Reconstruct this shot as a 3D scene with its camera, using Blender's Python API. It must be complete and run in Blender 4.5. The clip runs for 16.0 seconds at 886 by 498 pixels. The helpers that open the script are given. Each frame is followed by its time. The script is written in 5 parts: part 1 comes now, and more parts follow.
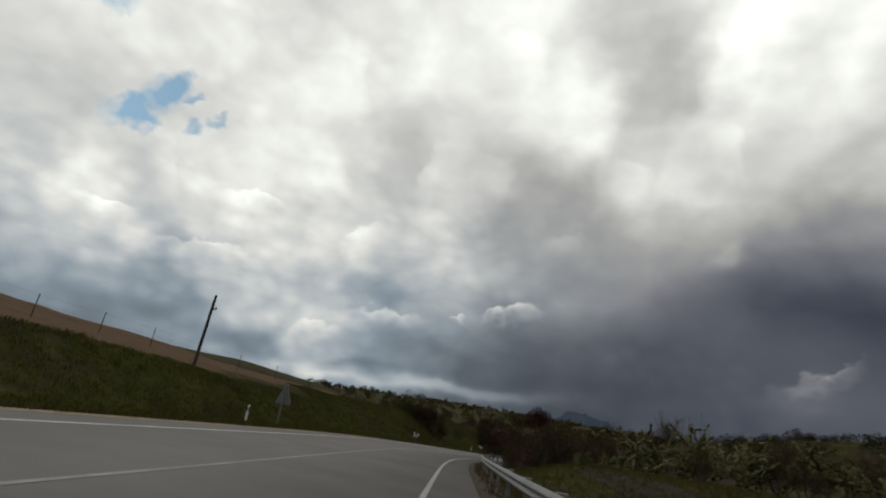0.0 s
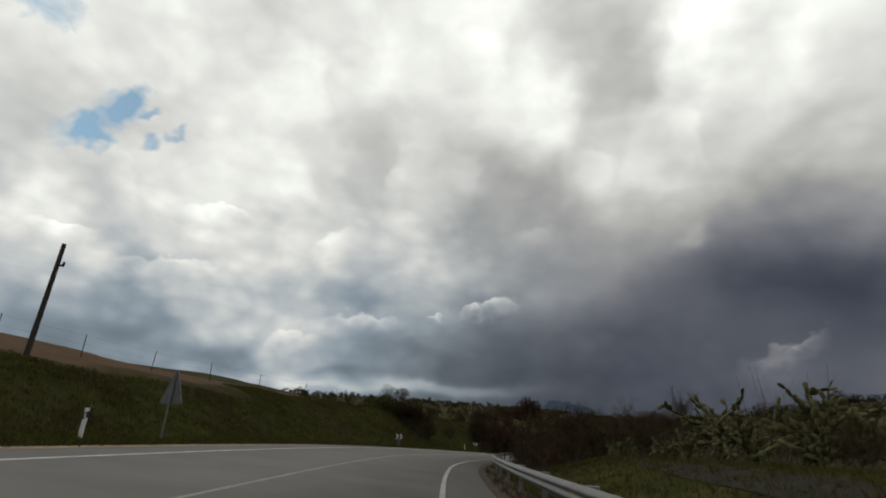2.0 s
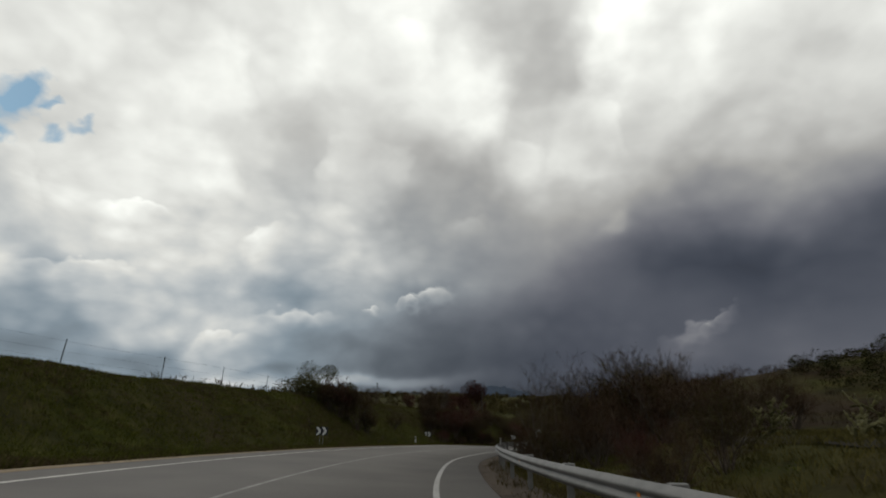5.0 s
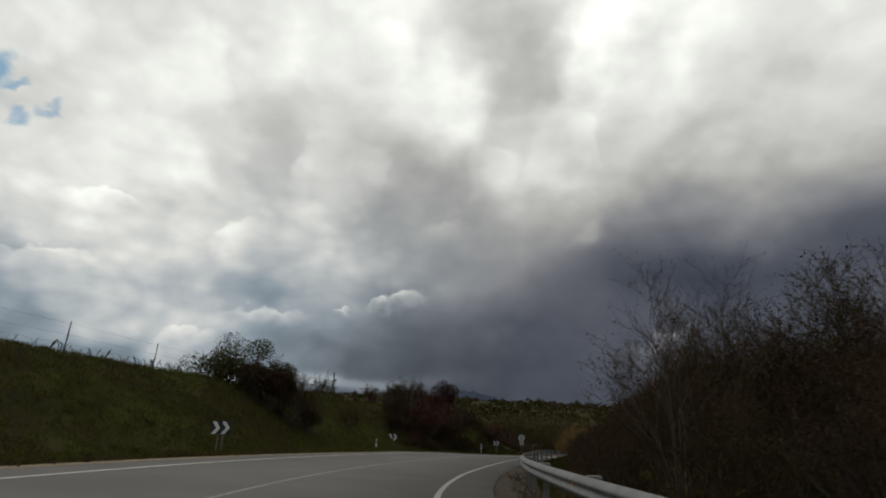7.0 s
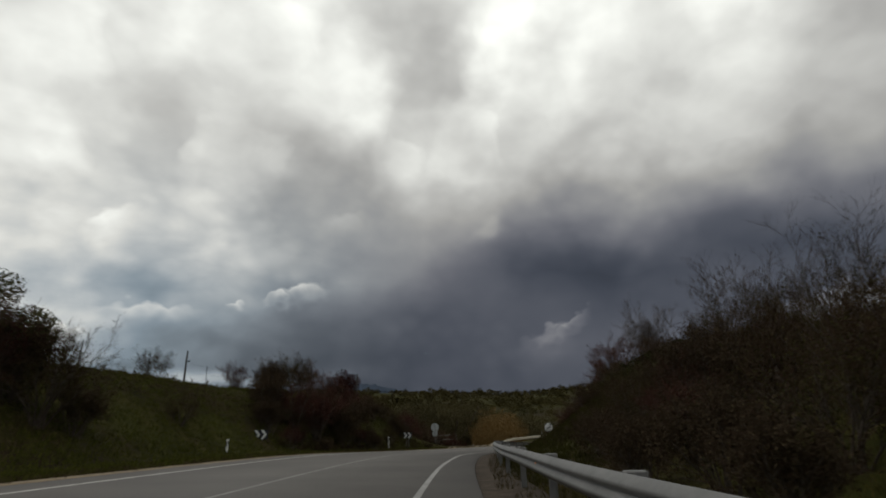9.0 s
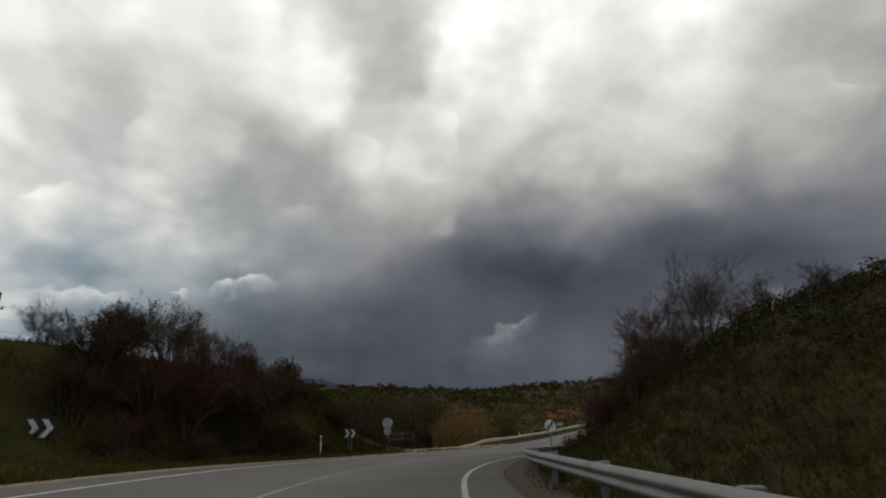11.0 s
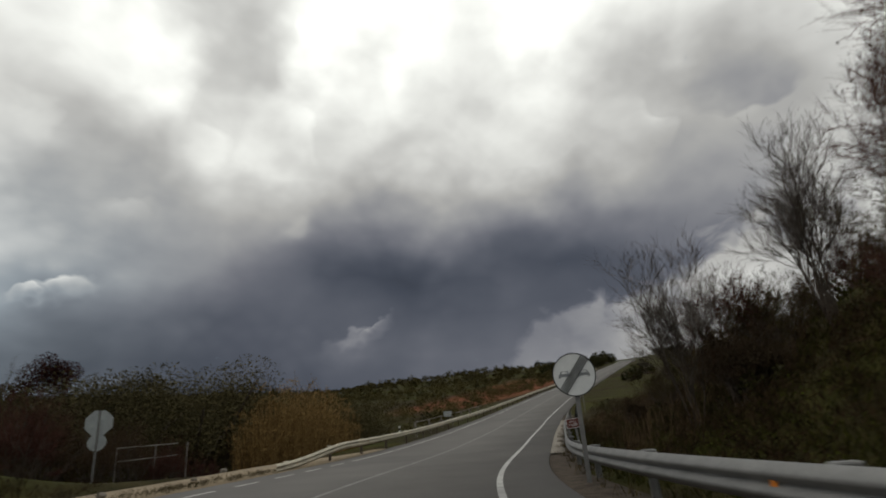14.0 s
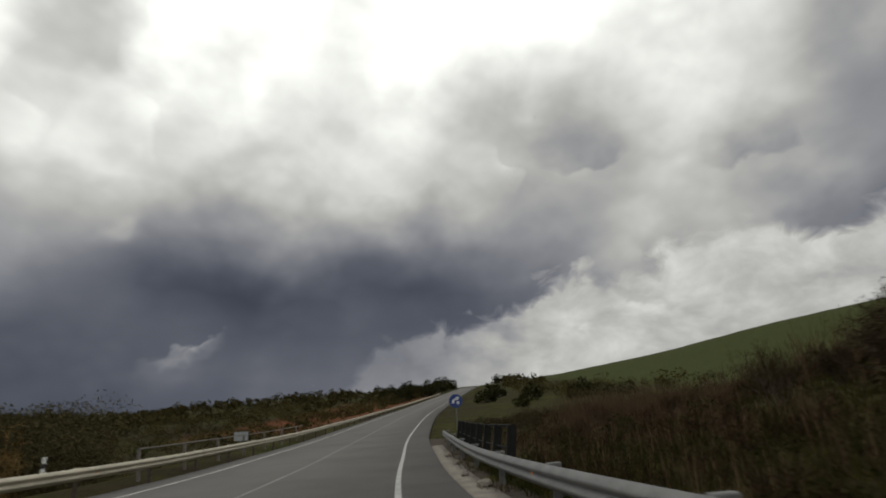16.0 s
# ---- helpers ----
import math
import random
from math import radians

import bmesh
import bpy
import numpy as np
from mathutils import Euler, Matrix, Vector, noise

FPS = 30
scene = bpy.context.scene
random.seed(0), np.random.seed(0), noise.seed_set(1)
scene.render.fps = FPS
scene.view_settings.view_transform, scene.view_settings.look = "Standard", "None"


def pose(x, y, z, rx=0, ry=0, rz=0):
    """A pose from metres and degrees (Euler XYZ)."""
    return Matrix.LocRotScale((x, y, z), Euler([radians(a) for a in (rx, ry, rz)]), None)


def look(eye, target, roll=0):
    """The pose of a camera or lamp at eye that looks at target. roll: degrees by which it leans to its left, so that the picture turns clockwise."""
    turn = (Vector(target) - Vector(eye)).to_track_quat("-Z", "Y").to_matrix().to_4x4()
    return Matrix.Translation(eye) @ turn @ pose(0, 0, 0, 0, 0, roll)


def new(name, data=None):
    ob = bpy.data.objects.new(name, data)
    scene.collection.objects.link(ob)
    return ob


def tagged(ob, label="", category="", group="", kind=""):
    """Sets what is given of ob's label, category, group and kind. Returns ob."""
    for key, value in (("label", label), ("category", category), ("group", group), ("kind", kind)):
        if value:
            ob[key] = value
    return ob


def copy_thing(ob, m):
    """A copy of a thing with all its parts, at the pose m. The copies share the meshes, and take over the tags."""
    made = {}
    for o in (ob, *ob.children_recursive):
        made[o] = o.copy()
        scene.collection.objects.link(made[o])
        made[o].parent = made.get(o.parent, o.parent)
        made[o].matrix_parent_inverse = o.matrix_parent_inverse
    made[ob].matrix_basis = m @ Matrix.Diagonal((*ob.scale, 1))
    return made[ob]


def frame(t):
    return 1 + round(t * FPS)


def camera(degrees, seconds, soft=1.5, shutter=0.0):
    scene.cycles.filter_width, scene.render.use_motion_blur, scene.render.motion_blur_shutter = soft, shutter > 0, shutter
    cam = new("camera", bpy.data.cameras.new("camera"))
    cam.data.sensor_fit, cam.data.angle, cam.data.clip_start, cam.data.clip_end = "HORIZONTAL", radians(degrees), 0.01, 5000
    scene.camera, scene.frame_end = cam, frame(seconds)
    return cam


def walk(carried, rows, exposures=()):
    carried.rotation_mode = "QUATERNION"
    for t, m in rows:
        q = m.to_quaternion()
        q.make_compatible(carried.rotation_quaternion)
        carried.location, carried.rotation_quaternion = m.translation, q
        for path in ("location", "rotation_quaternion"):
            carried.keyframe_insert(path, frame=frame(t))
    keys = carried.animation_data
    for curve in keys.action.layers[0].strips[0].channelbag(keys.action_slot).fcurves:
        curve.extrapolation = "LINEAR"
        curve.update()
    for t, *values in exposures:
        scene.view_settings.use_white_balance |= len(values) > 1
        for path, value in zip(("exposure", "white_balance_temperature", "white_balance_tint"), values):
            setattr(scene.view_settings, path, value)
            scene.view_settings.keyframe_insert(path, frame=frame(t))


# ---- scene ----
# ---- camera ----
cam = camera(80.27, 16.0, 1.9, 0.22)
# seconds, x, y, z, rx, ry, rz
PATH = [
    (0.0, 0.00, 0.00, 1.10, 109.64, -8.86, -0.58),
    (0.5, 0.02, 2.88, 1.04, 110.00, -1.35, 1.66),
    (1.0, -0.11, 5.97, 1.00, 109.68, 1.21, -3.92),
    (1.5, -0.16, 9.17, 0.99, 109.72, -3.10, -4.46),
    (2.0, -0.18, 12.32, 0.99, 109.76, -4.06, -2.02),
    (2.5, -0.18, 15.38, 0.99, 109.36, -2.53, -1.43),
    (3.0, -0.09, 18.66, 0.98, 109.28, -0.78, -3.32),
    (3.5, -0.16, 21.89, 0.96, 109.29, -1.46, -1.99),
    (4.0, -0.11, 25.00, 0.93, 109.17, 0.13, -3.06),
    (4.5, -0.07, 28.11, 0.89, 109.00, 0.77, -5.98),
    (7.0, 1.78, 45.03, 0.75, 109.45, -1.46, -11.68),
    (7.5, 2.45, 48.40, 0.72, 109.17, -0.78, -13.39),
    (8.0, 3.19, 52.00, 0.67, 109.00, -3.74, -15.83),
    (8.5, 4.06, 55.78, 0.63, 109.00, 1.14, -15.65),
    (9.0, 5.19, 59.55, 0.60, 108.70, 1.38, -21.88),
    (11.5, 12.24, 79.04, 0.43, 108.25, 1.49, -28.36),
    (12.0, 14.37, 83.21, 0.33, 107.87, 4.26, -29.98),
    (12.5, 16.76, 87.43, 0.17, 107.70, 3.59, -33.32),
    (13.0, 19.42, 91.60, -0.03, 107.93, 2.98, -36.67),
    (13.5, 22.31, 95.70, -0.21, 108.00, 3.63, -40.28),
    (14.0, 25.61, 99.71, -0.38, 108.14, 4.16, -42.72),
    (14.5, 28.82, 103.33, -0.53, 107.47, 6.93, -48.34),
    (15.0, 32.36, 106.70, -0.64, 108.13, 6.18, -52.89),
    (15.5, 36.36, 109.71, -0.70, 109.01, 7.26, -56.17),
    (16.0, 40.83, 112.80, -0.71, 109.78, 4.02, -59.92),
]
walk(cam, [(r[0], pose(*r[1:])) for r in PATH], [(0.0, -0.03), (4.5, -0.04), (9.0, -0.08), (12.0, 0.0), (14.0, 0.12), (16.0, 0.12)])

# ---- world and sun ----
world = bpy.data.worlds.new("world")
scene.world = world
world.use_nodes = True
SUN_AZ, SUN_EL = -70.0, 48.0


def maths(tree, op, a, b=None, c=None, clamp=False):
    n = tree.nodes.new("ShaderNodeMath")
    n.operation, n.use_clamp = op, clamp
    for i, v in enumerate((a, b, c)):
        if v is None:
            continue
        if isinstance(v, (int, float)):
            n.inputs[i].default_value = v
        else:
            tree.links.new(v, n.inputs[i])
    return n.outputs[0]


def mix_rgb(tree, fac, a, b, blend="MIX"):
    n = tree.nodes.new("ShaderNodeMix")
    n.data_type, n.blend_type, n.clamp_factor = "RGBA", blend, True
    for sock, v in ((n.inputs[0], fac), (n.inputs[6], a), (n.inputs[7], b)):
        if isinstance(v, (int, float)):
            sock.default_value = v
        elif isinstance(v, tuple):
            sock.default_value = (*v, 1) if len(v) == 3 else v
        else:
            tree.links.new(v, sock)
    return n.outputs[2]


def noise_at(tree, vector, scale, detail=5.0, rough=0.55, distortion=0.0):
    n = tree.nodes.new("ShaderNodeTexNoise")
    n.inputs["Scale"].default_value, n.inputs["Detail"].default_value = scale, detail
    n.inputs["Roughness"].default_value, n.inputs["Distortion"].default_value = rough, distortion
    if vector is not None:
        tree.links.new(vector, n.inputs["Vector"])
    return n


def ramp(tree, fac, stops, smooth=False):
    n = tree.nodes.new("ShaderNodeValToRGB")
    if smooth:
        n.color_ramp.interpolation = "EASE"
    els = n.color_ramp.elements
    for i, (p, c) in enumerate(stops):
        e = els[i] if i < 2 else els.new(p)
        e.position, e.color = p, (*c, 1) if isinstance(c, tuple) else (c, c, c, 1)
    tree.links.new(fac, n.inputs[0])
    return n.outputs[0]


# brightness of the cloud cover in stops, by elevation (first number) and by azimuth from -50 to 110 degrees (from +y towards +x)
SKY_LOW = [
    (3, -2.44, -2.25, -2.04, -1.83, -2.04, -2.91, -3.86, -4.12, -3.82, -3.30, -2.80, -2.66, -2.54, -2.47, -2.32, -2.06, -1.74),
    (7, -1.83, -1.73, -1.60, -1.18, -1.32, -2.58, -3.76, -4.00, -3.55, -3.22, -2.95, -2.82, -2.79, -2.54, -2.25, -1.99, -1.76),
    (11, -1.27, -1.11, -0.96, -0.76, -1.11, -2.13, -2.95, -3.52, -3.70, -3.76, -3.50, -3.26, -3.00, -2.47, -2.07, -1.90, -1.89),
    (15, -0.86, -0.62, -0.52, -0.59, -1.00, -1.48, -1.91, -2.72, -3.58, -3.80, -3.48, -3.62, -3.01, -2.14, -1.71, -1.84, -2.15),
]
SKY_HIGH = [
    (20, -0.67, -0.55, -0.47, -0.43, -0.63, -1.08, -1.65, -1.71, -2.28, -2.40, -2.28, -2.80, -2.19, -1.61, -1.34, -1.86, -2.34),
    (26, -0.58, -0.63, -0.53, -0.36, -0.61, -0.84, -1.04, -0.66, -0.98, -1.15, -0.87, -1.23, -1.52, -1.41, -0.91, -1.18, -1.96),
    (33, -0.36, -0.35, -0.30, -0.27, -0.49, -0.39, -0.28, -0.43, -0.40, -0.52, -0.55, -0.78, -1.02, -0.86, -0.44, -0.51, -1.18),
    (42, -0.04, -0.06, -0.14, -0.29, -0.23, -0.01, -0.23, -0.71, -0.26, -0.02, 0.06, 0.09, 0.11, -0.01, -0.13, -0.16, -0.27),
]
# single clouds: azimuth, elevation, half widths, stops, tilt
HEADS = [(26.7, 20.4, 1.3, 2.4, 0.5, -62), (2.8, 4.7, 8.0, 0.6, 0.9, 3), (-9.0, 4.6, 12.0, 0.7, 0.7, 0), (11.8, 33.2, 2.6, 4.2, 0.2, -31), (-4.3, 27.4, 2.4, 2.6, 0.2, 6)]
BASES = [
    (7.4, 26.6, 5.0, 4.8, -0.5, 0), (20.8, 38.7, 4.9, 4.8, -0.42, -20), (-9.6, 26.6, 4.0, 5.0, -0.35, 7), (-29.8, 8.8, 2.8, 1.9, -0.55, 12), (-36.0, 8.1, 2.5, 2.1, -0.4, 14),
    (-20.9, 6.6, 3.5, 1.4, -0.7, 10), (-9.8, 5.2, 4.4, 0.6, -0.5, 6), (-20.6, 19.9, 4.8, 1.0, -0.2, 10), (-2.8, 8.0, 2.4, 1.4, -0.35, 4), (-10.6, 12.8, 3.7, 1.0, -0.25, 7),
    (73.0, 31.3, 5.0, 2.5, -0.25, -27), (78.5, 30.2, 5.5, 2.8, -0.35, -22), (51.1, 21.2, 5.9, 3.1, -0.3, -17), (37.4, 15.8, 6.8, 3.0, -0.5, 3), (54.1, 15.9, 7.6, 2.4, -0.35, 2), (105.0, 30.0, 2.5, 4.0, -0.4, -3),
]
# broad thin places in the cover
THIN = [(24.0, 8.5, 15.0, 6.5, 0.22, 5), (60.3, 27.2, 13.5, 6.5, 0.38, -5), (28.0, 13.7, 7.8, 3.6, 0.25, 7), (48.2, 13.9, 8.0, 3.0, 0.15, 0), (7.7, 25.1, 7.2, 4.7, 0.15, 4)]
# dark lobes with a firm underside
LOBES = [(78.5, 29.7, 7.3, 3.5, -0.55, -180), (100.6, 18.0, 5.3, 4.3, -1.0, -176), (95.6, 25.0, 4.6, 3.1, -0.65, -168), (65.7, 13.3, 8.1, 3.0, -0.35, -171), (85.5, 17.1, 3.9, 2.0, -0.4, -178)]
# heaped clouds with a firm rim on one side that fade away from it: azimuth, elevation, half widths, stops, turn of the rim from upwards
CUMULI = [
    (6.8, 13.1, 3.8, 1.7, 1.3, 10), (4.0, 12.7, 2.0, 1.1, 0.9, 0), (-0.2, 12.6, 1.1, 0.5, 0.8, 0), (-7.9, 10.6, 5.5, 1.7, 0.75, 6), (-14.7, 8.0, 4.0, 1.4, 0.42, 8),
    (-24.0, 19.3, 4.8, 1.9, 0.4, 1), (-27.6, 13.2, 5.8, 1.5, 0.5, 7), (-36.8, 14.8, 3.7, 1.5, 0.5, 6), (-11.9, 18.7, 3.4, 1.8, 0.35, 38),
    (35.8, 10.0, 2.6, 0.95, 1.05, 30), (33.8, 8.9, 2.2, 1.4, 0.95, 18), (32.8, 7.4, 3.4, 2.0, 0.5, 10),
]
BILLOWS = [
    (-23.1, 23.5, 5.6, 7.6, 0.5, -68), (-20.5, 32.7, 5.8, 6.3, 0.4, -71), (9.1, 34.8, 6.6, 7.9, 0.5, -106), (3.5, 39.8, 5.6, 3.5, 0.3, -38), (29.0, 35.4, 8.3, 4.3, 0.4, 75),
    (10.3, 20.5, 3.5, 2.7, 0.4, 5), (-4.3, 27.7, 3.0, 2.7, 0.5, 77), (-34.4, 19.6, 4.6, 2.2, 0.3, -53), (0.6, 26.1, 2.8, 3.2, 0.3, -55), (58.0, 34.5, 6.5, 6.1, 0.3, 64),
    (69.5, 27.6, 3.4, 1.8, 0.55, -66), (44.1, 35.4, 9.2, 7.2, 0.3, 75), (28.1, 29.6, 3.2, 2.4, 0.3, -57), (17.7, 28.5, 3.0, 3.0, 0.35, -69),
]
# scraps of cloud in the clear air under the storm
WISPS = [
    (78.6, 15.0, 1.3, 0.7, -0.60, -42), (83.3, 15.4, 1.6, 0.6, -0.42, -43), (82.2, 12.4, 2.0, 0.5, -0.36, -33), (66.8, 10.6, 2.4, 1.0, -0.54, -30), (56.6, 7.8, 2.4, 0.8, -0.30, -28),
    (62.8, 8.5, 2.9, 0.6, -0.24, -29), (84.3, 9.9, 2.8, 0.5, 0.21, -32), (75.6, 9.7, 0.8, 0.5, 0.24, -13), (90.0, 8.6, 3.0, 0.5, -0.21, 0), (97.0, 11.0, 3.0, 0.6, -0.24, 0),
]
BLUE_GAPS = [(-37.4, 25.0, 2.6, 0.7, 1, 48), (-35.2, 27.9, 1.5, 1.0, 1, 70), (-33.1, 27.3, 1.0, 0.4, 1, 25), (-30.2, 26.4, 1.2, 0.5, 1, 23),
             (-32.3, 24.8, 0.8, 0.5, 1, 19), (-36.5, 23.8, 1.1, 0.7, 1, 21), (-44.2, 32.5, 3.0, 1.3, 1, 5), (-45.3, 34.2, 2.7, 1.3, 1, 9), (-38.8, 23.8, 2.6, 1.0, 0.8, -2), (-36.2, 27.3, 1.7, 1.3, 0.8, -3)]
# lower edge of the dark cloud, with clear bright air under it
CLOUD_EDGE = [(44, 1.0), (49, 5.0), (53.6, 8.4), (59.5, 11.0), (67, 13.2), (73.5, 15.6), (76.5, 17.2), (82.4, 16.3), (88, 17.5), (92, 18.8), (96, 16.2), (104, 16.5), (112, 17)]


def sky_nodes(tree):
    L = tree.links
    geo = tree.nodes.new("ShaderNodeTexCoord")
    vec = geo.outputs["Generated"]
    sep = tree.nodes.new("ShaderNodeSeparateXYZ")
    L.new(vec, sep.inputs[0])
    flat = tree.nodes.new("ShaderNodeCombineXYZ")
    for i, k in enumerate((1.0, 1.0, 1.9)):
        L.new(maths(tree, "MULTIPLY", sep.outputs[i], k), flat.inputs[i])
    round_ = tree.nodes.new("ShaderNodeCombineXYZ")
    for i, k in enumerate((1.0, 1.0, 1.3)):
        L.new(maths(tree, "MULTIPLY", sep.outputs[i], k), round_.inputs[i])
    warp = noise_at(tree, round_.outputs[0], 6.5, 3, 0.45)
    wsep = tree.nodes.new("ShaderNodeSeparateColor")
    L.new(warp.outputs["Color"], wsep.inputs[0])
    az0 = maths(tree, "MULTIPLY", maths(tree, "ARCTAN2", sep.outputs[0], sep.outputs[1]), 57.29578)
    el0 = maths(tree, "MULTIPLY", maths(tree, "ARCSINE", sep.outputs[2]), 57.29578)
    damp = maths(tree, "MULTIPLY_ADD", maths(tree, "DIVIDE", el0, 26.0, clamp=True), 7.0, 2.5)
    az = maths(tree, "ADD", az0, maths(tree, "MULTIPLY", maths(tree, "SUBTRACT", wsep.outputs[0], 0.5), maths(tree, "MULTIPLY", damp, 1.5)))
    el = maths(tree, "ADD", el0, maths(tree, "MULTIPLY", maths(tree, "SUBTRACT", wsep.outputs[1], 0.5), damp))

    def puffs(vector, scale, soft):
        mixed = tree.nodes.new("ShaderNodeVectorMath")
        mixed.operation = "MULTIPLY_ADD"
        L.new(warp.outputs["Color"], mixed.inputs[0])
        mixed.inputs[1].default_value = (1.2 / scale,) * 3
        L.new(vector, mixed.inputs[2])
        v = tree.nodes.new("ShaderNodeTexVoronoi")
        v.feature = "SMOOTH_F1"
        v.inputs["Scale"].default_value, v.inputs["Smoothness"].default_value = scale, soft
        L.new(mixed.outputs[0], v.inputs["Vector"])
        return maths(tree, "SUBTRACT", 0.5, v.outputs["Distance"])

    puffy = puffs(round_.outputs[0], 26.0, 0.25)
    wob = maths(tree, "ADD", maths(tree, "MULTIPLY", puffy, 1.4), maths(tree, "MULTIPLY", puffs(round_.outputs[0], 55.0, 0.2), 0.8))
    el1 = maths(tree, "SUBTRACT", maths(tree, "ADD", el0, maths(tree, "MULTIPLY", maths(tree, "SUBTRACT", wsep.outputs[1], 0.5), 2.0)), wob)
    az1 = maths(tree, "ADD", az0, maths(tree, "MULTIPLY", maths(tree, "SUBTRACT", wsep.outputs[0], 0.5), 4.0))

    wide = puffs(round_.outputs[0], 11.0, 0.35)
    az2 = maths(tree, "ADD", az1, maths(tree, "MULTIPLY", wide, 4.5))
    el2 = maths(tree, "ADD", el1, maths(tree, "MULTIPLY", puffs(flat.outputs[0], 9.0, 0.35), 4.5))

    def blob(a, e, w, h, k, tilt, az_=None, el_=None):
        c, s = math.cos(radians(tilt)), math.sin(radians(tilt))
        da, de = maths(tree, "SUBTRACT", az_ or az, float(a)), maths(tree, "SUBTRACT", el_ or el, float(e))
        u = maths(tree, "MULTIPLY_ADD", da, c / w, maths(tree, "MULTIPLY", de, s / w))
        v = maths(tree, "MULTIPLY_ADD", da, -s / h, maths(tree, "MULTIPLY", de, c / h))
        q = maths(tree, "MULTIPLY_ADD", u, u, maths(tree, "MULTIPLY", v, v))
        return maths(tree, "DIVIDE", float(k), maths(tree, "MULTIPLY_ADD", maths(tree, "MULTIPLY", q, q), 0.7, 1.0))

    def heap(a, e, w, h, k, tilt, az_=None, el_=None, strength=1.2, firm=2.2):
        c, s = math.cos(radians(tilt)), math.sin(radians(tilt))
        da, de = maths(tree, "SUBTRACT", az_ or az1, float(a)), maths(tree, "SUBTRACT", el_ or el1, float(e))
        u = maths(tree, "MULTIPLY_ADD", da, c / w, maths(tree, "MULTIPLY", de, s / w))
        v = maths(tree, "MULTIPLY_ADD", da, -s / h, maths(tree, "MULTIPLY", de, c / h))
        uu = maths(tree, "MULTIPLY", u, u)
        q = maths(tree, "MULTIPLY_ADD", v, v, uu)
        body = maths(tree, "MULTIPLY", maths(tree, "SUBTRACT", 1.0, q), firm, clamp=True)
        sides = maths(tree, "SUBTRACT", 1.0, uu, clamp=True)
        rise = maths(tree, "POWER", maths(tree, "MULTIPLY_ADD", v, 0.5, 0.5, clamp=True), 1.4)
        return maths(tree, "MULTIPLY", maths(tree, "MULTIPLY", maths(tree, "MULTIPLY", body, sides), rise), float(k) * strength)

    # rings of brightness, blended by elevation
    place = maths(tree, "DIVIDE", maths(tree, "ADD", az, 50.0), 160.0, clamp=True)
    value, low = None, 0
    for ring in SKY_LOW + SKY_HIGH:
        n = tree.nodes.new("ShaderNodeValToRGB")
        n.color_ramp.interpolation = "CARDINAL"
        els = n.color_ramp.elements
        for i, v in enumerate(ring[1:]):
            e = els[i] if i == 0 else (els[len(els) - 1] if i == 16 else els.new(i / 16))
            e.position = i / 16
            g = (v + 4.6) / 5.0
            e.color = (g, g, g, 1)
        L.new(place, n.inputs[0])
        v = maths(tree, "MULTIPLY_ADD", n.outputs[0], 5.0, -4.6)
        if value is None:
            value = v
        else:
            f = maths(tree, "DIVIDE", maths(tree, "SUBTRACT", el, float(low)), float(ring[0] - low), clamp=True)
            value = maths(tree, "ADD", maths(tree, "MULTIPLY", value, maths(tree, "SUBTRACT", 1.0, f)), maths(tree, "MULTIPLY", v, f))
        low = ring[0]
    # behind the camera and overhead the cover is an even bright grey
    turn = maths(tree, "ABSOLUTE", maths(tree, "SUBTRACT", az0, 30.0))
    away = maths(tree, "DIVIDE", maths(tree, "SUBTRACT", turn, 84.0), 40.0, clamp=True)
    value = maths(tree, "ADD", maths(tree, "MULTIPLY", value, maths(tree, "SUBTRACT", 1.0, away)), maths(tree, "MULTIPLY", away, -0.9))
    for b in HEADS + BASES + THIN:
        value = maths(tree, "ADD", value, blob(*b))
    for b in CUMULI:
        value = maths(tree, "ADD", value, heap(*b))
    for b in BILLOWS:
        value = maths(tree, "ADD", value, heap(*b, az2, el2, 0.72, 1.7))
    for b in LOBES:
        value = maths(tree, "ADD", value, heap(*b, az2, el2, 1.0, 2.2))
    # billows: soft round lobes with darker creases
    lobe = noise_at(tree, round_.outputs[0], 3.6, 2.5, 0.42, 0.5).outputs["Fac"]
    fine = noise_at(tree, round_.outputs[0], 17.0, 4, 0.5, 0.5).outputs["Fac"]

    folds = maths(tree, "ADD", maths(tree, "MULTIPLY", puffs(round_.outputs[0], 5.5, 0.6), 1.3), maths(tree, "MULTIPLY", puffs(round_.outputs[0], 12.0, 0.5), 0.5))
    patchy = maths(tree, "MULTIPLY", maths(tree, "SUBTRACT", noise_at(tree, round_.outputs[0], 3.3, 1, 0.4).outputs["Fac"], 0.42), 5.0, clamp=True)
    folds = maths(tree, "ADD", folds, maths(tree, "MULTIPLY", maths(tree, "MULTIPLY", puffs(round_.outputs[0], 27.0, 0.35), 0.55), patchy))
    near_left = maths(tree, "DIVIDE", maths(tree, "SUBTRACT", 22.0, az0), 30.0, clamp=True)
    lowness = maths(tree, "DIVIDE", maths(tree, "SUBTRACT", 30.0, el0), 16.0, clamp=True)
    low_tex = noise_at(tree, flat.outputs[0], 7.0, 6.0, 0.55, 0.35).outputs["Fac"]
    value = maths(tree, "ADD", value, maths(tree, "MULTIPLY", maths(tree, "SUBTRACT", lobe, 0.5), 0.6))
    value = maths(tree, "ADD", value, maths(tree, "MULTIPLY", folds, maths(tree, "MULTIPLY_ADD", maths(tree, "MULTIPLY", near_left, lowness), 0.25, 0.40)))
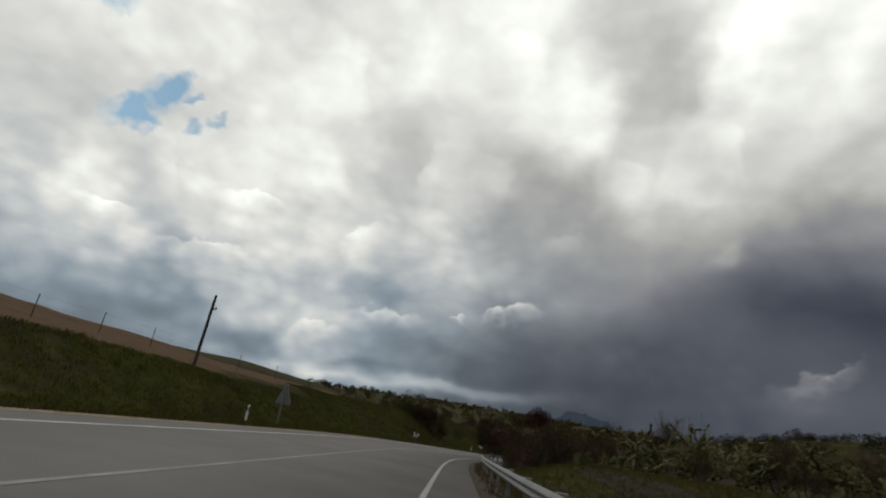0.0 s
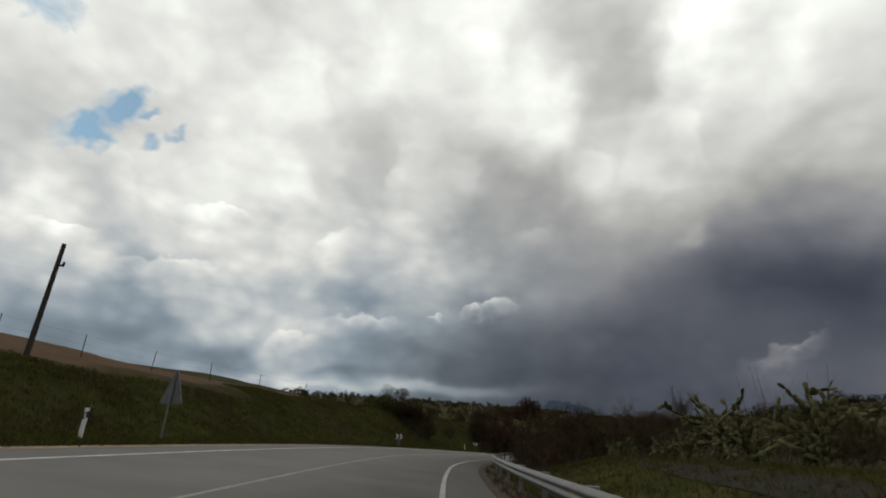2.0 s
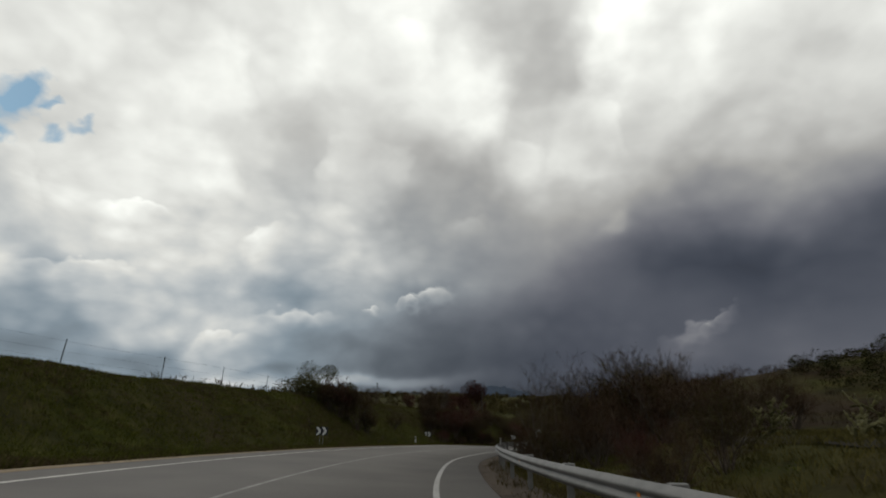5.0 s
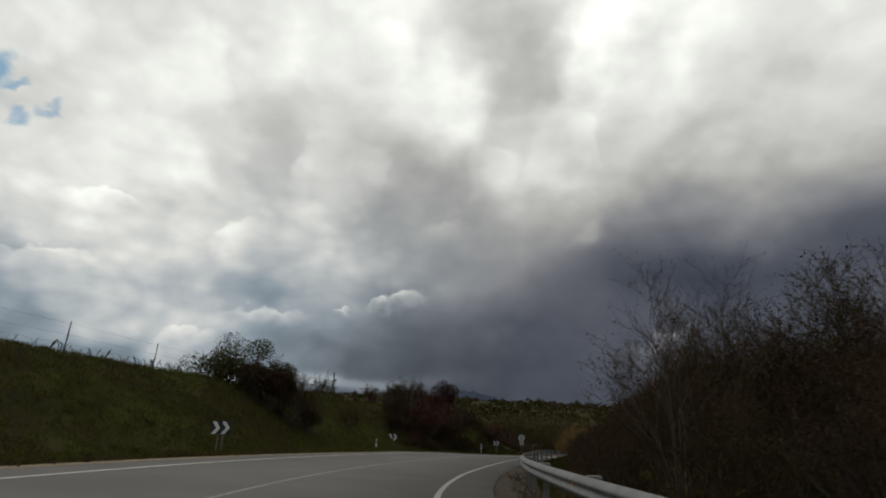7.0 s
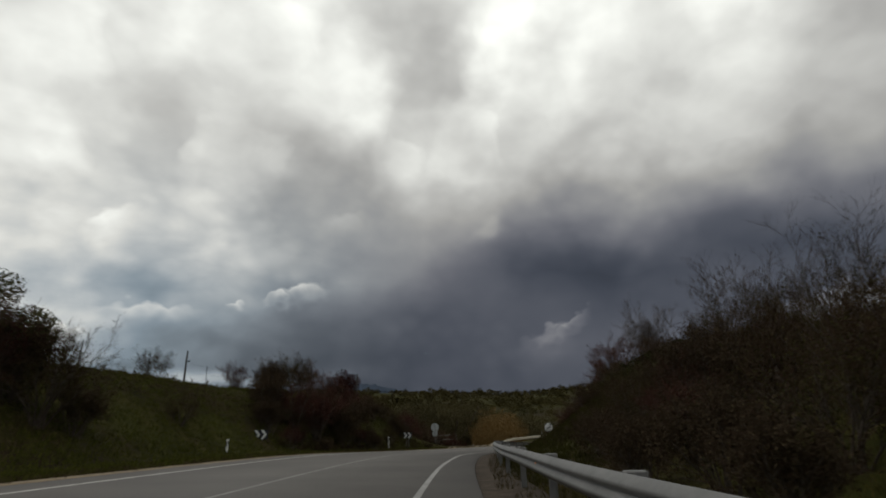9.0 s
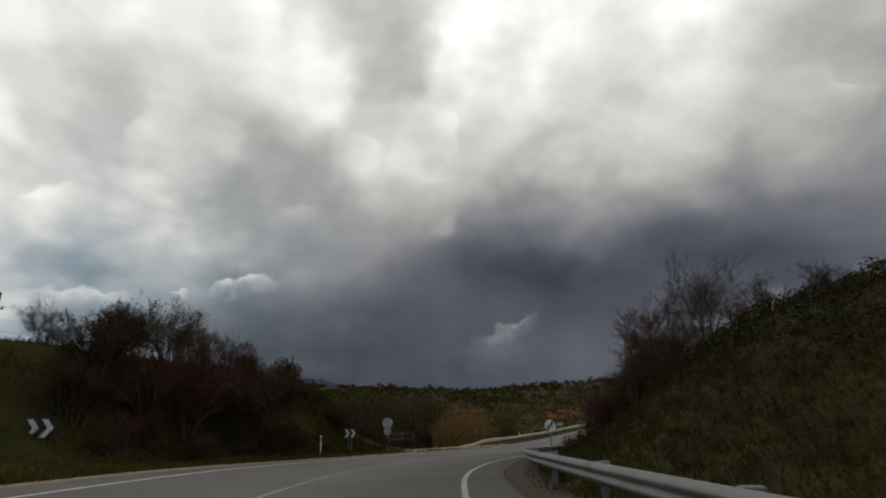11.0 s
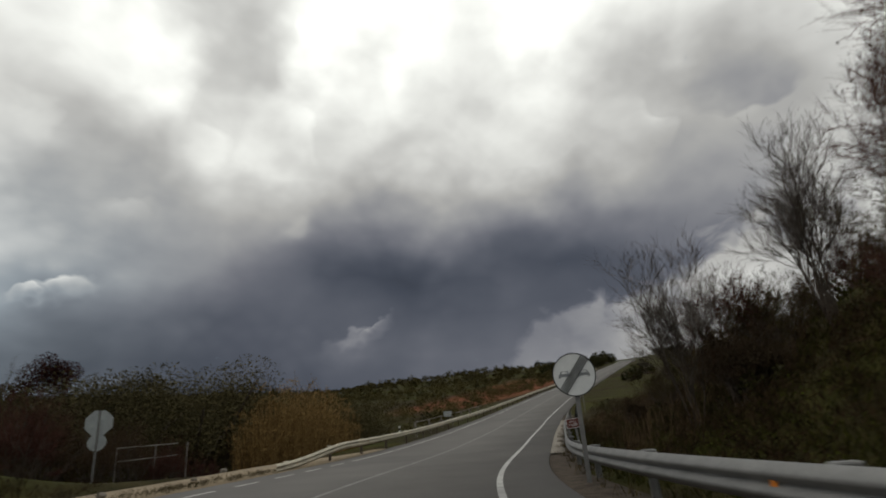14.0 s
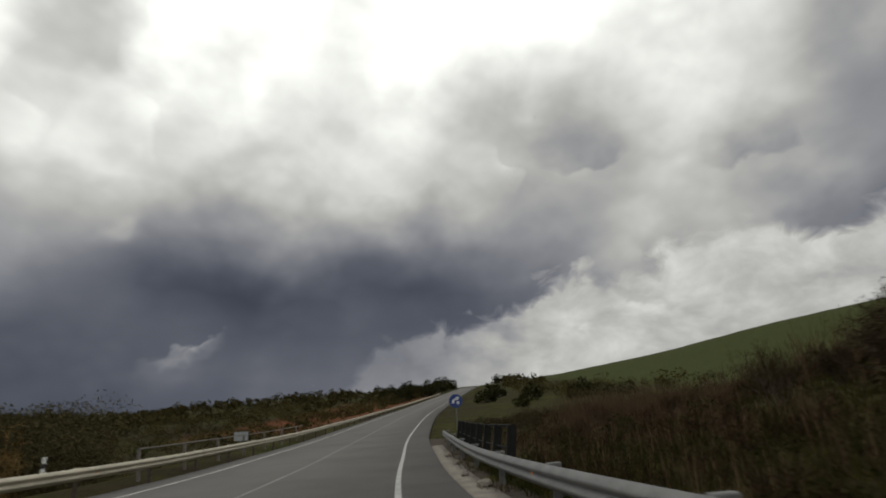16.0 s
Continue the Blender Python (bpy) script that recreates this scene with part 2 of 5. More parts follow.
    value = maths(tree, "ADD", value, maths(tree, "MULTIPLY", maths(tree, "SUBTRACT", fine, 0.5), 0.12))
    value = maths(tree, "ADD", value, maths(tree, "MULTIPLY", maths(tree, "SUBTRACT", low_tex, 0.5), maths(tree, "MULTIPLY_ADD", maths(tree, "MULTIPLY", near_left, lowness), 1.1, 0.12)))
    # rows of small heaps with flat bluish bases, low towards the light
    low_flat = tree.nodes.new("ShaderNodeCombineXYZ")
    for i, k in enumerate((1.0, 1.0, 1.6)):
        L.new(maths(tree, "MULTIPLY", sep.outputs[i], k), low_flat.inputs[i])
    rows_ = maths(tree, "ADD", maths(tree, "MULTIPLY", puffs(low_flat.outputs[0], 11.0, 0.3), 1.0), maths(tree, "MULTIPLY", puffs(low_flat.outputs[0], 24.0, 0.25), 0.6))
    value = maths(tree, "ADD", value, maths(tree, "MULTIPLY", rows_, maths(tree, "MULTIPLY", maths(tree, "MULTIPLY", near_left, lowness), 0.55)))
    # light from the upper left on the heaps: each is brighter where the cover thins towards the light
    def relief(scale, shift, detail):
        moved = tree.nodes.new("ShaderNodeVectorMath")
        moved.operation = "ADD"
        L.new(round_.outputs[0], moved.inputs[0])
        moved.inputs[1].default_value = shift
        one = noise_at(tree, round_.outputs[0], scale, detail, 0.5, 0.3).outputs["Fac"]
        two = noise_at(tree, moved.outputs[0], scale, detail, 0.5, 0.3).outputs["Fac"]
        return maths(tree, "SUBTRACT", one, two)

    lit = maths(tree, "ADD", maths(tree, "MULTIPLY", relief(4.0, (-0.035, 0.0, 0.055), 3.5), 0.7), maths(tree, "MULTIPLY", relief(11.0, (-0.013, 0.0, 0.022), 3.0), 0.45))
    value = maths(tree, "ADD", value, maths(tree, "MULTIPLY", lit, maths(tree, "MULTIPLY_ADD", value, 0.28, 1.15, clamp=True)))
    # bright air under the cloud edge
    n = tree.nodes.new("ShaderNodeValToRGB")
    els = n.color_ramp.elements
    for i, (a, e) in enumerate(CLOUD_EDGE):
        q = els[0] if i == 0 else (els[len(els) - 1] if i == len(CLOUD_EDGE) - 1 else els.new((a - 40) / 80))
        q.position, q.color = (a - 40) / 80, (e / 30, e / 30, e / 30, 1)
    L.new(maths(tree, "DIVIDE", maths(tree, "SUBTRACT", az, 40.0), 80.0, clamp=True), n.inputs[0])
    rag = maths(tree, "MULTIPLY", maths(tree, "SUBTRACT", fine, 0.5), 7.0)
    under = maths(tree, "SUBTRACT", maths(tree, "ADD", maths(tree, "MULTIPLY", n.outputs[0], 30.0), rag), el)
    clear = maths(tree, "MULTIPLY", maths(tree, "DIVIDE", maths(tree, "ADD", under, 0.5), 1.7, clamp=True), maths(tree, "DIVIDE", maths(tree, "SUBTRACT", az0, 44.0), 26.0, clamp=True))
    air = maths(tree, "MULTIPLY_ADD", maths(tree, "SUBTRACT", low_tex, 0.5), 1.9, -1.2)
    air = maths(tree, "ADD", air, maths(tree, "MULTIPLY", maths(tree, "SUBTRACT", fine, 0.5), 0.8))
    for b in WISPS:
        air = maths(tree, "ADD", air, blob(*b, az1, el1))
    value = maths(tree, "ADD", maths(tree, "MULTIPLY", value, maths(tree, "SUBTRACT", 1.0, clear)), maths(tree, "MULTIPLY", air, clear))
    tone = maths(tree, "POWER", 2.0, value)
    tint = ramp(tree, maths(tree, "MULTIPLY_ADD", value, 0.2, 0.9), [(0.10, (0.83, 0.962, 1.27)), (0.35, (0.925, 0.968, 1.125)), (0.62, (1.005, 1.0, 0.965)), (0.9, (0.985, 1.0, 0.945))])
    # bases of the low far clouds are bluish
    haze = maths(tree, "MULTIPLY", maths(tree, "MULTIPLY", near_left, lowness), maths(tree, "MULTIPLY_ADD", value, -0.75, -0.35, clamp=True))
    tint = mix_rgb(tree, haze, tint, (0.80, 0.99, 1.14))
    cloud = mix_rgb(tree, 1.0, tint, tone, "MULTIPLY")
    gaps = None
    for b in BLUE_GAPS:
        v = blob(*b, az1, el1)
        gaps = v if gaps is None else maths(tree, "ADD", gaps, v)
    shreds = noise_at(tree, round_.outputs[0], 24.0, 5, 0.62, 0.6).outputs["Fac"]
    gap = maths(tree, "SUBTRACT", maths(tree, "MULTIPLY", gaps, 1.9), maths(tree, "MULTIPLY_ADD", shreds, 3.4, -0.95))
    cover = maths(tree, "SUBTRACT", 1.0, maths(tree, "MULTIPLY", gap, 0.48, clamp=True), clamp=True)
    sky = tree.nodes.new("ShaderNodeTexSky")
    sky.sky_type, sky.sun_disc = "NISHITA", False
    sky.sun_elevation, sky.sun_rotation = radians(SUN_EL), radians(SUN_AZ)
    blue = mix_rgb(tree, 1.0, sky.outputs[0], (0.080, 0.099, 0.091), "MULTIPLY")
    return mix_rgb(tree, cover, blue, cloud)


wt = world.node_tree
back = wt.nodes["Background"]
back.inputs["Strength"].default_value = 1.0
wt.links.new(sky_nodes(wt), back.inputs["Color"])

sun = new("sun", bpy.data.lights.new("sun", "SUN"))
sun.data.energy, sun.data.angle, sun.data.color = 0.5, radians(14), (1.0, 0.96, 0.90)
sun.matrix_world = look((200 * math.sin(radians(SUN_AZ)), 200 * math.cos(radians(SUN_AZ)), 200 * math.tan(radians(SUN_EL))), (0, 0, 0))

# ---- materials ----
def material(name, base, rough=0.8, metal=0.0, build=None, spec=0.5):
    m = bpy.data.materials.new(name)
    m.use_nodes = True
    t = m.node_tree
    b = t.nodes["Principled BSDF"]
    b.inputs["Base Color"].default_value = (*base, 1)
    b.inputs["Roughness"].default_value, b.inputs["Metallic"].default_value = rough, metal
    b.inputs["Specular IOR Level"].default_value = spec
    if build:
        build(t, b)
    return m


def coords(t, which="Object"):
    return t.nodes.new("ShaderNodeTexCoord").outputs[which]


def bump(t, b, height, strength=0.4, distance=0.02):
    n = t.nodes.new("ShaderNodeBump")
    n.inputs["Strength"].default_value, n.inputs["Distance"].default_value = strength, distance
    t.links.new(height, n.inputs["Height"])
    t.links.new(n.outputs[0], b.inputs["Normal"])


def mottled(name, dark, light, scale, rough=0.9, grain=0.0, metal=0.0, spec=0.4, relief=0.3):
    """Two colours mixed by noise at two scales, with a fine relief."""
    def build(t, b):
        v = coords(t)
        n1, n2 = noise_at(t, v, scale, 4).outputs[0], noise_at(t, v, scale * 9, 5).outputs[0]
        f = maths(t, "ADD", maths(t, "MULTIPLY", n1, 0.6), maths(t, "MULTIPLY", n2, 0.4))
        t.links.new(ramp(t, f, [(0.32, dark), (0.68, light)]), b.inputs["Base Color"])
        bump(t, b, n2, relief, 0.01 if not grain else grain)
    return material(name, light, rough, metal, build, spec)


def varied(name, dark, light, rough=0.85, spec=0.06, island=True):
    """Leaves and stems: one tone per piece."""
    def build(t, b):
        g = t.nodes.new("ShaderNodeNewGeometry")
        r = t.nodes.new("ShaderNodeObjectInfo")
        f = maths(t, "ADD", maths(t, "MULTIPLY", g.outputs["Random Per Island"], 0.75), maths(t, "MULTIPLY", r.outputs["Random"], 0.25))
        t.links.new(ramp(t, f, [(0.1, dark), (0.9, light)]), b.inputs["Base Color"])
    return material(name, light, rough, 0, build, spec)


def build_asphalt(t, b):
    v = coords(t)
    stones = noise_at(t, v, 60, 3, 0.7).outputs[0]
    patch = noise_at(t, v, 0.35, 5).outputs[0]
    f = maths(t, "ADD", maths(t, "MULTIPLY", patch, 0.7), maths(t, "MULTIPLY", stones, 0.3))
    t.links.new(ramp(t, f, [(0.3, (0.067, 0.062, 0.057)), (0.7, (0.116, 0.108, 0.099))]), b.inputs["Base Color"])
    bump(t, b, stones, 0.35, 0.008)


def build_ground(t, b):
    v = coords(t)
    big = noise_at(t, v, 0.06, 5).outputs[0]
    mid = noise_at(t, v, 0.5, 6, 0.65).outputs[0]
    fine = noise_at(t, v, 6, 5, 0.7).outputs[0]
    f = maths(t, "ADD", maths(t, "MULTIPLY", mid, 0.6), maths(t, "MULTIPLY", fine, 0.4))
    grass = ramp(t, f, [(0.32, (0.012, 0.016, 0.003)), (0.5, (0.034, 0.038, 0.006)), (0.68, (0.078, 0.070, 0.017))])
    earth = ramp(t, f, [(0.3, (0.011, 0.0075, 0.0045)), (0.7, (0.040, 0.028, 0.016))])
    at = t.nodes.new("ShaderNodeAttribute")
    at.attribute_name = "cover"
    cs = t.nodes.new("ShaderNodeSeparateColor")
    t.links.new(at.outputs["Color"], cs.inputs[0])
    ploughed = ramp(t, f, [(0.3, (0.055, 0.033, 0.018)), (0.7, (0.105, 0.066, 0.037))])
    crop = ramp(t, f, [(0.3, (0.027, 0.036, 0.009)), (0.7, (0.056, 0.063, 0.019))])
    blot = noise_at(t, v, 0.22, 4).outputs[0]
    k = maths(t, "ADD", maths(t, "MULTIPLY", maths(t, "SUBTRACT", maths(t, "ADD", maths(t, "MULTIPLY", big, 0.5), maths(t, "MULTIPLY", blot, 0.5)), 0.5), 4.5), cs.outputs[0])
    c = mix_rgb(t, maths(t, "MULTIPLY", k, 1.0, clamp=True), grass, earth)
    c = mix_rgb(t, cs.outputs[1], c, ploughed)
    c = mix_rgb(t, cs.outputs[2], c, crop)
    red_soil = ramp(t, f, [(0.3, (0.10, 0.034, 0.016)), (0.7, (0.20, 0.070, 0.034))])
    c = mix_rgb(t, maths(t, "MULTIPLY", at.outputs["Alpha"], maths(t, "MULTIPLY", big, 1.4), clamp=True), c, red_soil)
    t.links.new(c, b.inputs["Base Color"])
    bump(t, b, f, 0.9, 0.12)


ASPHALT = material("asphalt", (0.1, 0.1, 0.1), 0.75, 0, build_asphalt, 0.35)
GROUND = material("ground", (0.06, 0.06, 0.02), 0.95, 0, build_ground, 0.05)
PAINT = mottled("road_paint", (0.20, 0.195, 0.185), (0.46, 0.455, 0.43), 2.0, 0.6)
# worn line paint, its colour lowered further to stand in for shadow
PAINT_SHADED = mottled("shaded_road_paint", (0.15, 0.147, 0.14), (0.33, 0.325, 0.31), 2.0, 0.65)
PAINT_WORN = mottled("worn_paint", (0.11, 0.107, 0.10), (0.27, 0.265, 0.25), 1.2, 0.7)
ZINC = mottled("galvanised_steel", (0.11, 0.11, 0.108), (0.19, 0.188, 0.182), 3.0, 0.55, 0, 0.1, 0.35, 0.1)
POST_BROWN = mottled("rusty_post", (0.035, 0.026, 0.018), (0.085, 0.065, 0.048), 5.0, 0.8)
PAINT_DULL = mottled("dull_paint", (0.24, 0.235, 0.22), (0.50, 0.49, 0.46), 1.6, 0.7)
ZINC_OLD = mottled("weathered_zinc", (0.34, 0.31, 0.24), (0.56, 0.51, 0.40), 2.0, 0.55, 0, 0.45, 0.5, 0.1)

# ---- plan of the road ----
# right edge line in plan, from behind the camera to the far crest
EDGE = [(-2.2, -70), (-1.0, -25), (-0.45, 0), (0.15, 20), (0.75, 33), (1.75, 44), (3.9, 55.9), (6.2, 63.6), (9.3, 71), (13.3, 79.6),
        (18.2, 88.6), (23.4, 95.9), (29.2, 102.6), (36.0, 109.0), (44.9, 115.6), (57.5, 124.2), (80, 138.2), (120, 160), (200, 198), (300, 243), (398, 287)]


def spline(points, step):
    """Catmull-Rom through the points, one sample every step metres."""
    pts = [Vector(p) for p in points]
    pts = [pts[0] * 2 - pts[1], *pts, pts[-1] * 2 - pts[-2]]
    out = []
    for i in range(1, len(pts) - 2):
        a, b, c, d = pts[i - 1:i + 3]
        n = max(2, int((c - b).length / 0.25))
        for k in range(n):
            u = k / n
            out.append(0.5 * (2 * b + (c - a) * u + (2 * a - 5 * b + 4 * c - d) * u * u + (3 * b - a - 3 * c + d) * u ** 3))
    out = np.array([tuple(v) for v in out] + [tuple(pts[-2])])
    s = np.concatenate([[0], np.cumsum(np.hypot(*np.diff(out, axis=0).T))])
    t = np.arange(0, s[-1], step)
    return np.stack([np.interp(t, s, out[:, 0]), np.interp(t, s, out[:, 1])], 1)


LINE = spline(EDGE, 0.5)
TAN = np.gradient(LINE, axis=0)
TAN /= np.linalg.norm(TAN, axis=1)[:, None]
RIGHT = np.stack([TAN[:, 1], -TAN[:, 0]], 1)
S0 = float(np.argmin(np.hypot(LINE[:, 0] + 0.45, LINE[:, 1])) * 0.5)   # chainage abreast of the first camera


def smooth(a, b, x):
    t = np.clip((np.asarray(x, float) - a) / (b - a), 0, 1)
    return t * t * (3 - 2 * t)


# chainage s counts from the first camera
PROFILE_S = [-80, 0, 15, 30, 45, 60, 75, 90, 100, 112, 124, 131, 139, 146, 153, 165, 177, 188, 216, 300, 400, 520]
PROFILE_Z = [0.4, -0.05, -0.16, -0.26, -0.38, -0.53, -0.66, -0.85, -1.15, -1.52, -1.76, -1.76, -1.62, -1.38, -1.05, -0.40, 0.45, 1.25, 3.6, 11.5, 21.5, 33.5]


def curve_of(xs, ys):
    """A smooth curve through knots, sampled finely once and then interpolated."""
    xs, ys = np.array(xs, float), np.array(ys, float)
    m = np.gradient(ys, xs)
    grid = np.linspace(xs[0], xs[-1], 1200)
    i = np.clip(np.searchsorted(xs, grid) - 1, 0, len(xs) - 2)
    h = xs[i + 1] - xs[i]
    u = (grid - xs[i]) / h
    val = ((1 + 2 * u) * (1 - u) ** 2 * ys[i] + u * (1 - u) ** 2 * h * m[i] + u * u * (3 - 2 * u) * ys[i + 1] + u * u * (u - 1) * h * m[i + 1])
    return lambda x: np.interp(x, grid, val)


road_z = curve_of(PROFILE_S, PROFILE_Z)
bank_of = curve_of([-80, 0, 60, 85, 100, 120, 480], [0.05, 0.05, 0.05, 0.03, 0.015, 0.01, 0.0])
LEFT_EDGE, RIGHT_EDGE = -8.1, 1.2           # limits of the asphalt, from the right edge line
edge_r = curve_of([-80, 65, 75, 88, 108, 122, 150, 520], [1.25, 1.25, 1.2, 1.1, 1.1, 1.25, 1.3, 1.2])
rail_d = curve_of([-80, 25, 50, 70, 88, 108, 120, 128, 152, 520], [2.1, 2.1, 2.1, 2.1, 1.88, 1.8, 1.9, 1.98, 2.0, 2.0])
rail_z = curve_of([-80, 0, 48, 59, 68, 80, 95, 108, 115, 121, 128, 136, 150, 165], [0.46, 0.45, 0.46, 0.52, 0.52, 0.45, 0.38, 0.32, 0.29, 0.27, 0.28, 0.31, 0.36, 0.37])


def at_road(s, d, dz=0.0):
    """The place at chainage s, d metres to the right of the right edge line, dz over the carriageway."""
    k = (s + S0) / 0.5
    x = np.interp(k, np.arange(len(LINE)), LINE[:, 0]) + d * np.interp(k, np.arange(len(LINE)), RIGHT[:, 0])
    y = np.interp(k, np.arange(len(LINE)), LINE[:, 1]) + d * np.interp(k, np.arange(len(LINE)), RIGHT[:, 1])
    z = road_z(s) + bank_of(s) * np.clip(-d, -1.5, 8.1) + dz
    return Vector((float(x), float(y), float(z)))


def heading(s):
    k = int(np.clip((s + S0) / 0.5, 0, len(LINE) - 1))
    return math.atan2(TAN[k, 1], TAN[k, 0])


def locate(x, y):
    """Chainage and offset of plan points."""
    x, y = np.atleast_1d(np.asarray(x, float)), np.atleast_1d(np.asarray(y, float))
    idx = np.empty(len(x), int)
    coarse = LINE[::4]
    for a in range(0, len(x), 4000):
        q = (x[a:a + 4000, None] - coarse[None, :, 0]) ** 2 + (y[a:a + 4000, None] - coarse[None, :, 1]) ** 2
        c = np.argmin(q, 1) * 4
        best, bi = np.full(len(c), 1e18), c.copy()
        for o in range(-4, 5):
            j = np.clip(c + o, 0, len(LINE) - 1)
            e = (x[a:a + 4000] - LINE[j, 0]) ** 2 + (y[a:a + 4000] - LINE[j, 1]) ** 2
            m = e < best
            best[m], bi[m] = e[m], j[m]
        idx[a:a + 4000] = bi
    dx, dy = x - LINE[idx, 0], y - LINE[idx, 1]
    along = dx * TAN[idx, 0] + dy * TAN[idx, 1]
    side = dx * RIGHT[idx, 0] + dy * RIGHT[idx, 1]
    dist = np.where((idx == 0) | (idx == len(LINE) - 1), np.sign(side + 1e-9) * np.hypot(dx, dy), side)
    return idx * 0.5 - S0 + np.clip(along, -0.5, 0.5), dist


# banks: height of the crest and its distance from the asphalt, along the road
left_h = curve_of([-80, 0, 30, 50, 65, 95, 105, 110, 114, 120, 126, 132, 145, 200, 480], [2.0, 2.1, 2.4, 3.2, 3.9, 4.3, 4.6, 4.2, 2.7, 0.8, -0.4, -1.4, -2.4, -2.0, -1.0])
left_w = curve_of([-80, 30, 60, 85, 102, 118, 130, 480], [7, 7, 9, 9, 7, 7, 9, 14])
right_h = curve_of([-80, 0, 40, 55, 68, 80, 92, 105, 118, 128, 136, 150, 170, 200, 480], [0.5, 0.7, 1.1, 1.1, 1.6, 3.5, 5.5, 6.0, 5.2, 4.0, 2.4, 1.0, 0.8, 0.6, 1.0])
right_w = curve_of([-80, 55, 80, 105, 120, 150, 480], [9, 9, 12, 12, 12, 15, 14])
# far hills round (20, 70): elevation above the eye and distance, by azimuth
HILL_AZ = [-180, -120, -80, -55, -36, -28, -20, -8, 5, 20, 28, 40, 52, 64, 75, 87, 101, 125, 150, 180]
HILL_EL = [3.0, 4.0, 5.5, 5.4, 5.0, 4.2, 3.5, 3.5, 3.5, 3.2, 2.8, 3.5, 4.5, 5.3, 5.8, 6.6, 8.0, 8.0, 5.0, 3.0]
HILL_R = [300, 200, 170, 170, 200, 250, 350, 550, 700, 700, 600, 500, 420, 400, 300, 210, 170, 170, 220, 300]


def ground_z(x, y):
    x, y = np.asarray(x, float), np.asarray(y, float)
    s, d = locate(x, y)
    z0 = road_z(s)
    bk = bank_of(s)
    road = z0 + bk * np.clip(-d, -1.5, 8.1)
    ul, ur = LEFT_EDGE - d, d - edge_r(s)
    hl, wl, hr, wr = left_h(s), left_w(s), right_h(s), right_w(s)
    lump = np.array([noise.fractal((a * 0.11, b * 0.11, 0.3), 1.0, 2.0, 4) for a, b in zip(x, y)])
    zl = road + hl * smooth(2.2, wl + 1.0, ul) + np.clip(ul - wl, 0, 40) * np.interp(s, [0, 50, 66, 76], [0.15, 0.15, 0.09, 0.02])
    zr = road - 0.35 * smooth(0.3, 2.5, ur) * (1 - smooth(4, 9, ur)) * (1 - smooth(70, 85, s)) + hr * smooth(0.8, wr, ur) + np.clip(ur - wr, 0, 50) * np.interp(s, [0, 60, 85, 118, 140, 200], [0.0, 0.05, 0.16, 0.14, 0.10, 0.06])
    near = np.where(ul > 0, zl, np.where(ur > 0, zr, road))
    near = near + lump * 0.22 * smooth(1.5, 8, np.maximum(ul, ur))
    az = np.degrees(np.arctan2(x - 20, y - 70))
    r = np.hypot(x - 20, y - 70)
    hr_ = np.interp(az, HILL_AZ, HILL_R)
    top = np.interp(az, HILL_AZ, HILL_EL)
    roll = np.array([noise.fractal((a * 0.006, b * 0.006, 1.7), 1.0, 2.0, 4) for a, b in zip(x, y)])
    hill = np.tan(np.radians(top)) * hr_ * smooth(0.05, 1.0, r / hr_) - np.clip(r - hr_ * 1.1, 0, 900) * 0.02 + roll * 2.0 * smooth(60, 250, r)
    w = smooth(28, 110, np.maximum(np.maximum(ul, ur), 0))
    z = near * (1 - w) + hill * w
    return z, s, d


def axis(lo, hi, fine, grow, far):
    """Grid lines, fine between lo and hi and ever wider beyond."""
    mid = list(np.arange(lo, hi + fine, fine))
    up, step = [mid[-1]], fine
    while up[-1] < far:
        step *= grow
        up.append(up[-1] + step)
    down, step = [mid[0]], fine
    while down[-1] > -far:
        step *= grow
        down.append(down[-1] - step)
    return np.array(down[:0:-1] + mid + up[1:])


def mesh_object(name, verts, faces, mat, parent=None, shade=True):
    me = bpy.data.meshes.new(name)
    me.from_pydata([tuple(v) for v in verts], [], [tuple(f) for f in faces])
    me.materials.append(mat)
    if shade:
        me.polygons.foreach_set("use_smooth", [True] * len(me.polygons))
    me.update()
    ob = new(name, me)
    if parent is not None:
        ob.parent = parent
    return ob


gx, gy = axis(-45, 95, 0.9, 1.09, 4200), axis(-20, 165, 0.9, 1.09, 4200)
GX, GY = np.meshgrid(gx, gy)
fx, fy = GX.ravel(), GY.ravel()
fz, fs, fd = ground_z(fx, fy)
fe = edge_r(fs)
under = (fd > LEFT_EDGE - 0.2) & (fd < fe + 0.2)
fz = np.where((fd > LEFT_EDGE - 1.0) & (fd < fe + 0.9), fz - 0.10, fz)
fz = np.where(under, fz - 0.15, fz)
fz = np.where((fd <= LEFT_EDGE - 1.0) & (fd > LEFT_EDGE - 4.4) & (fs > 110) & (fs < 137), fz - 0.16, fz)
nx, ny = len(gx), len(gy)
quads = [(j * nx + i, j * nx + i + 1, (j + 1) * nx + i + 1, (j + 1) * nx + i) for j in range(ny - 1) for i in range(nx - 1)]
ground = tagged(mesh_object("ground", np.stack([fx, fy, fz], 1), quads, GROUND), "grassy banks, ploughed field and scrub hills round the road", "ground", kind="structure")
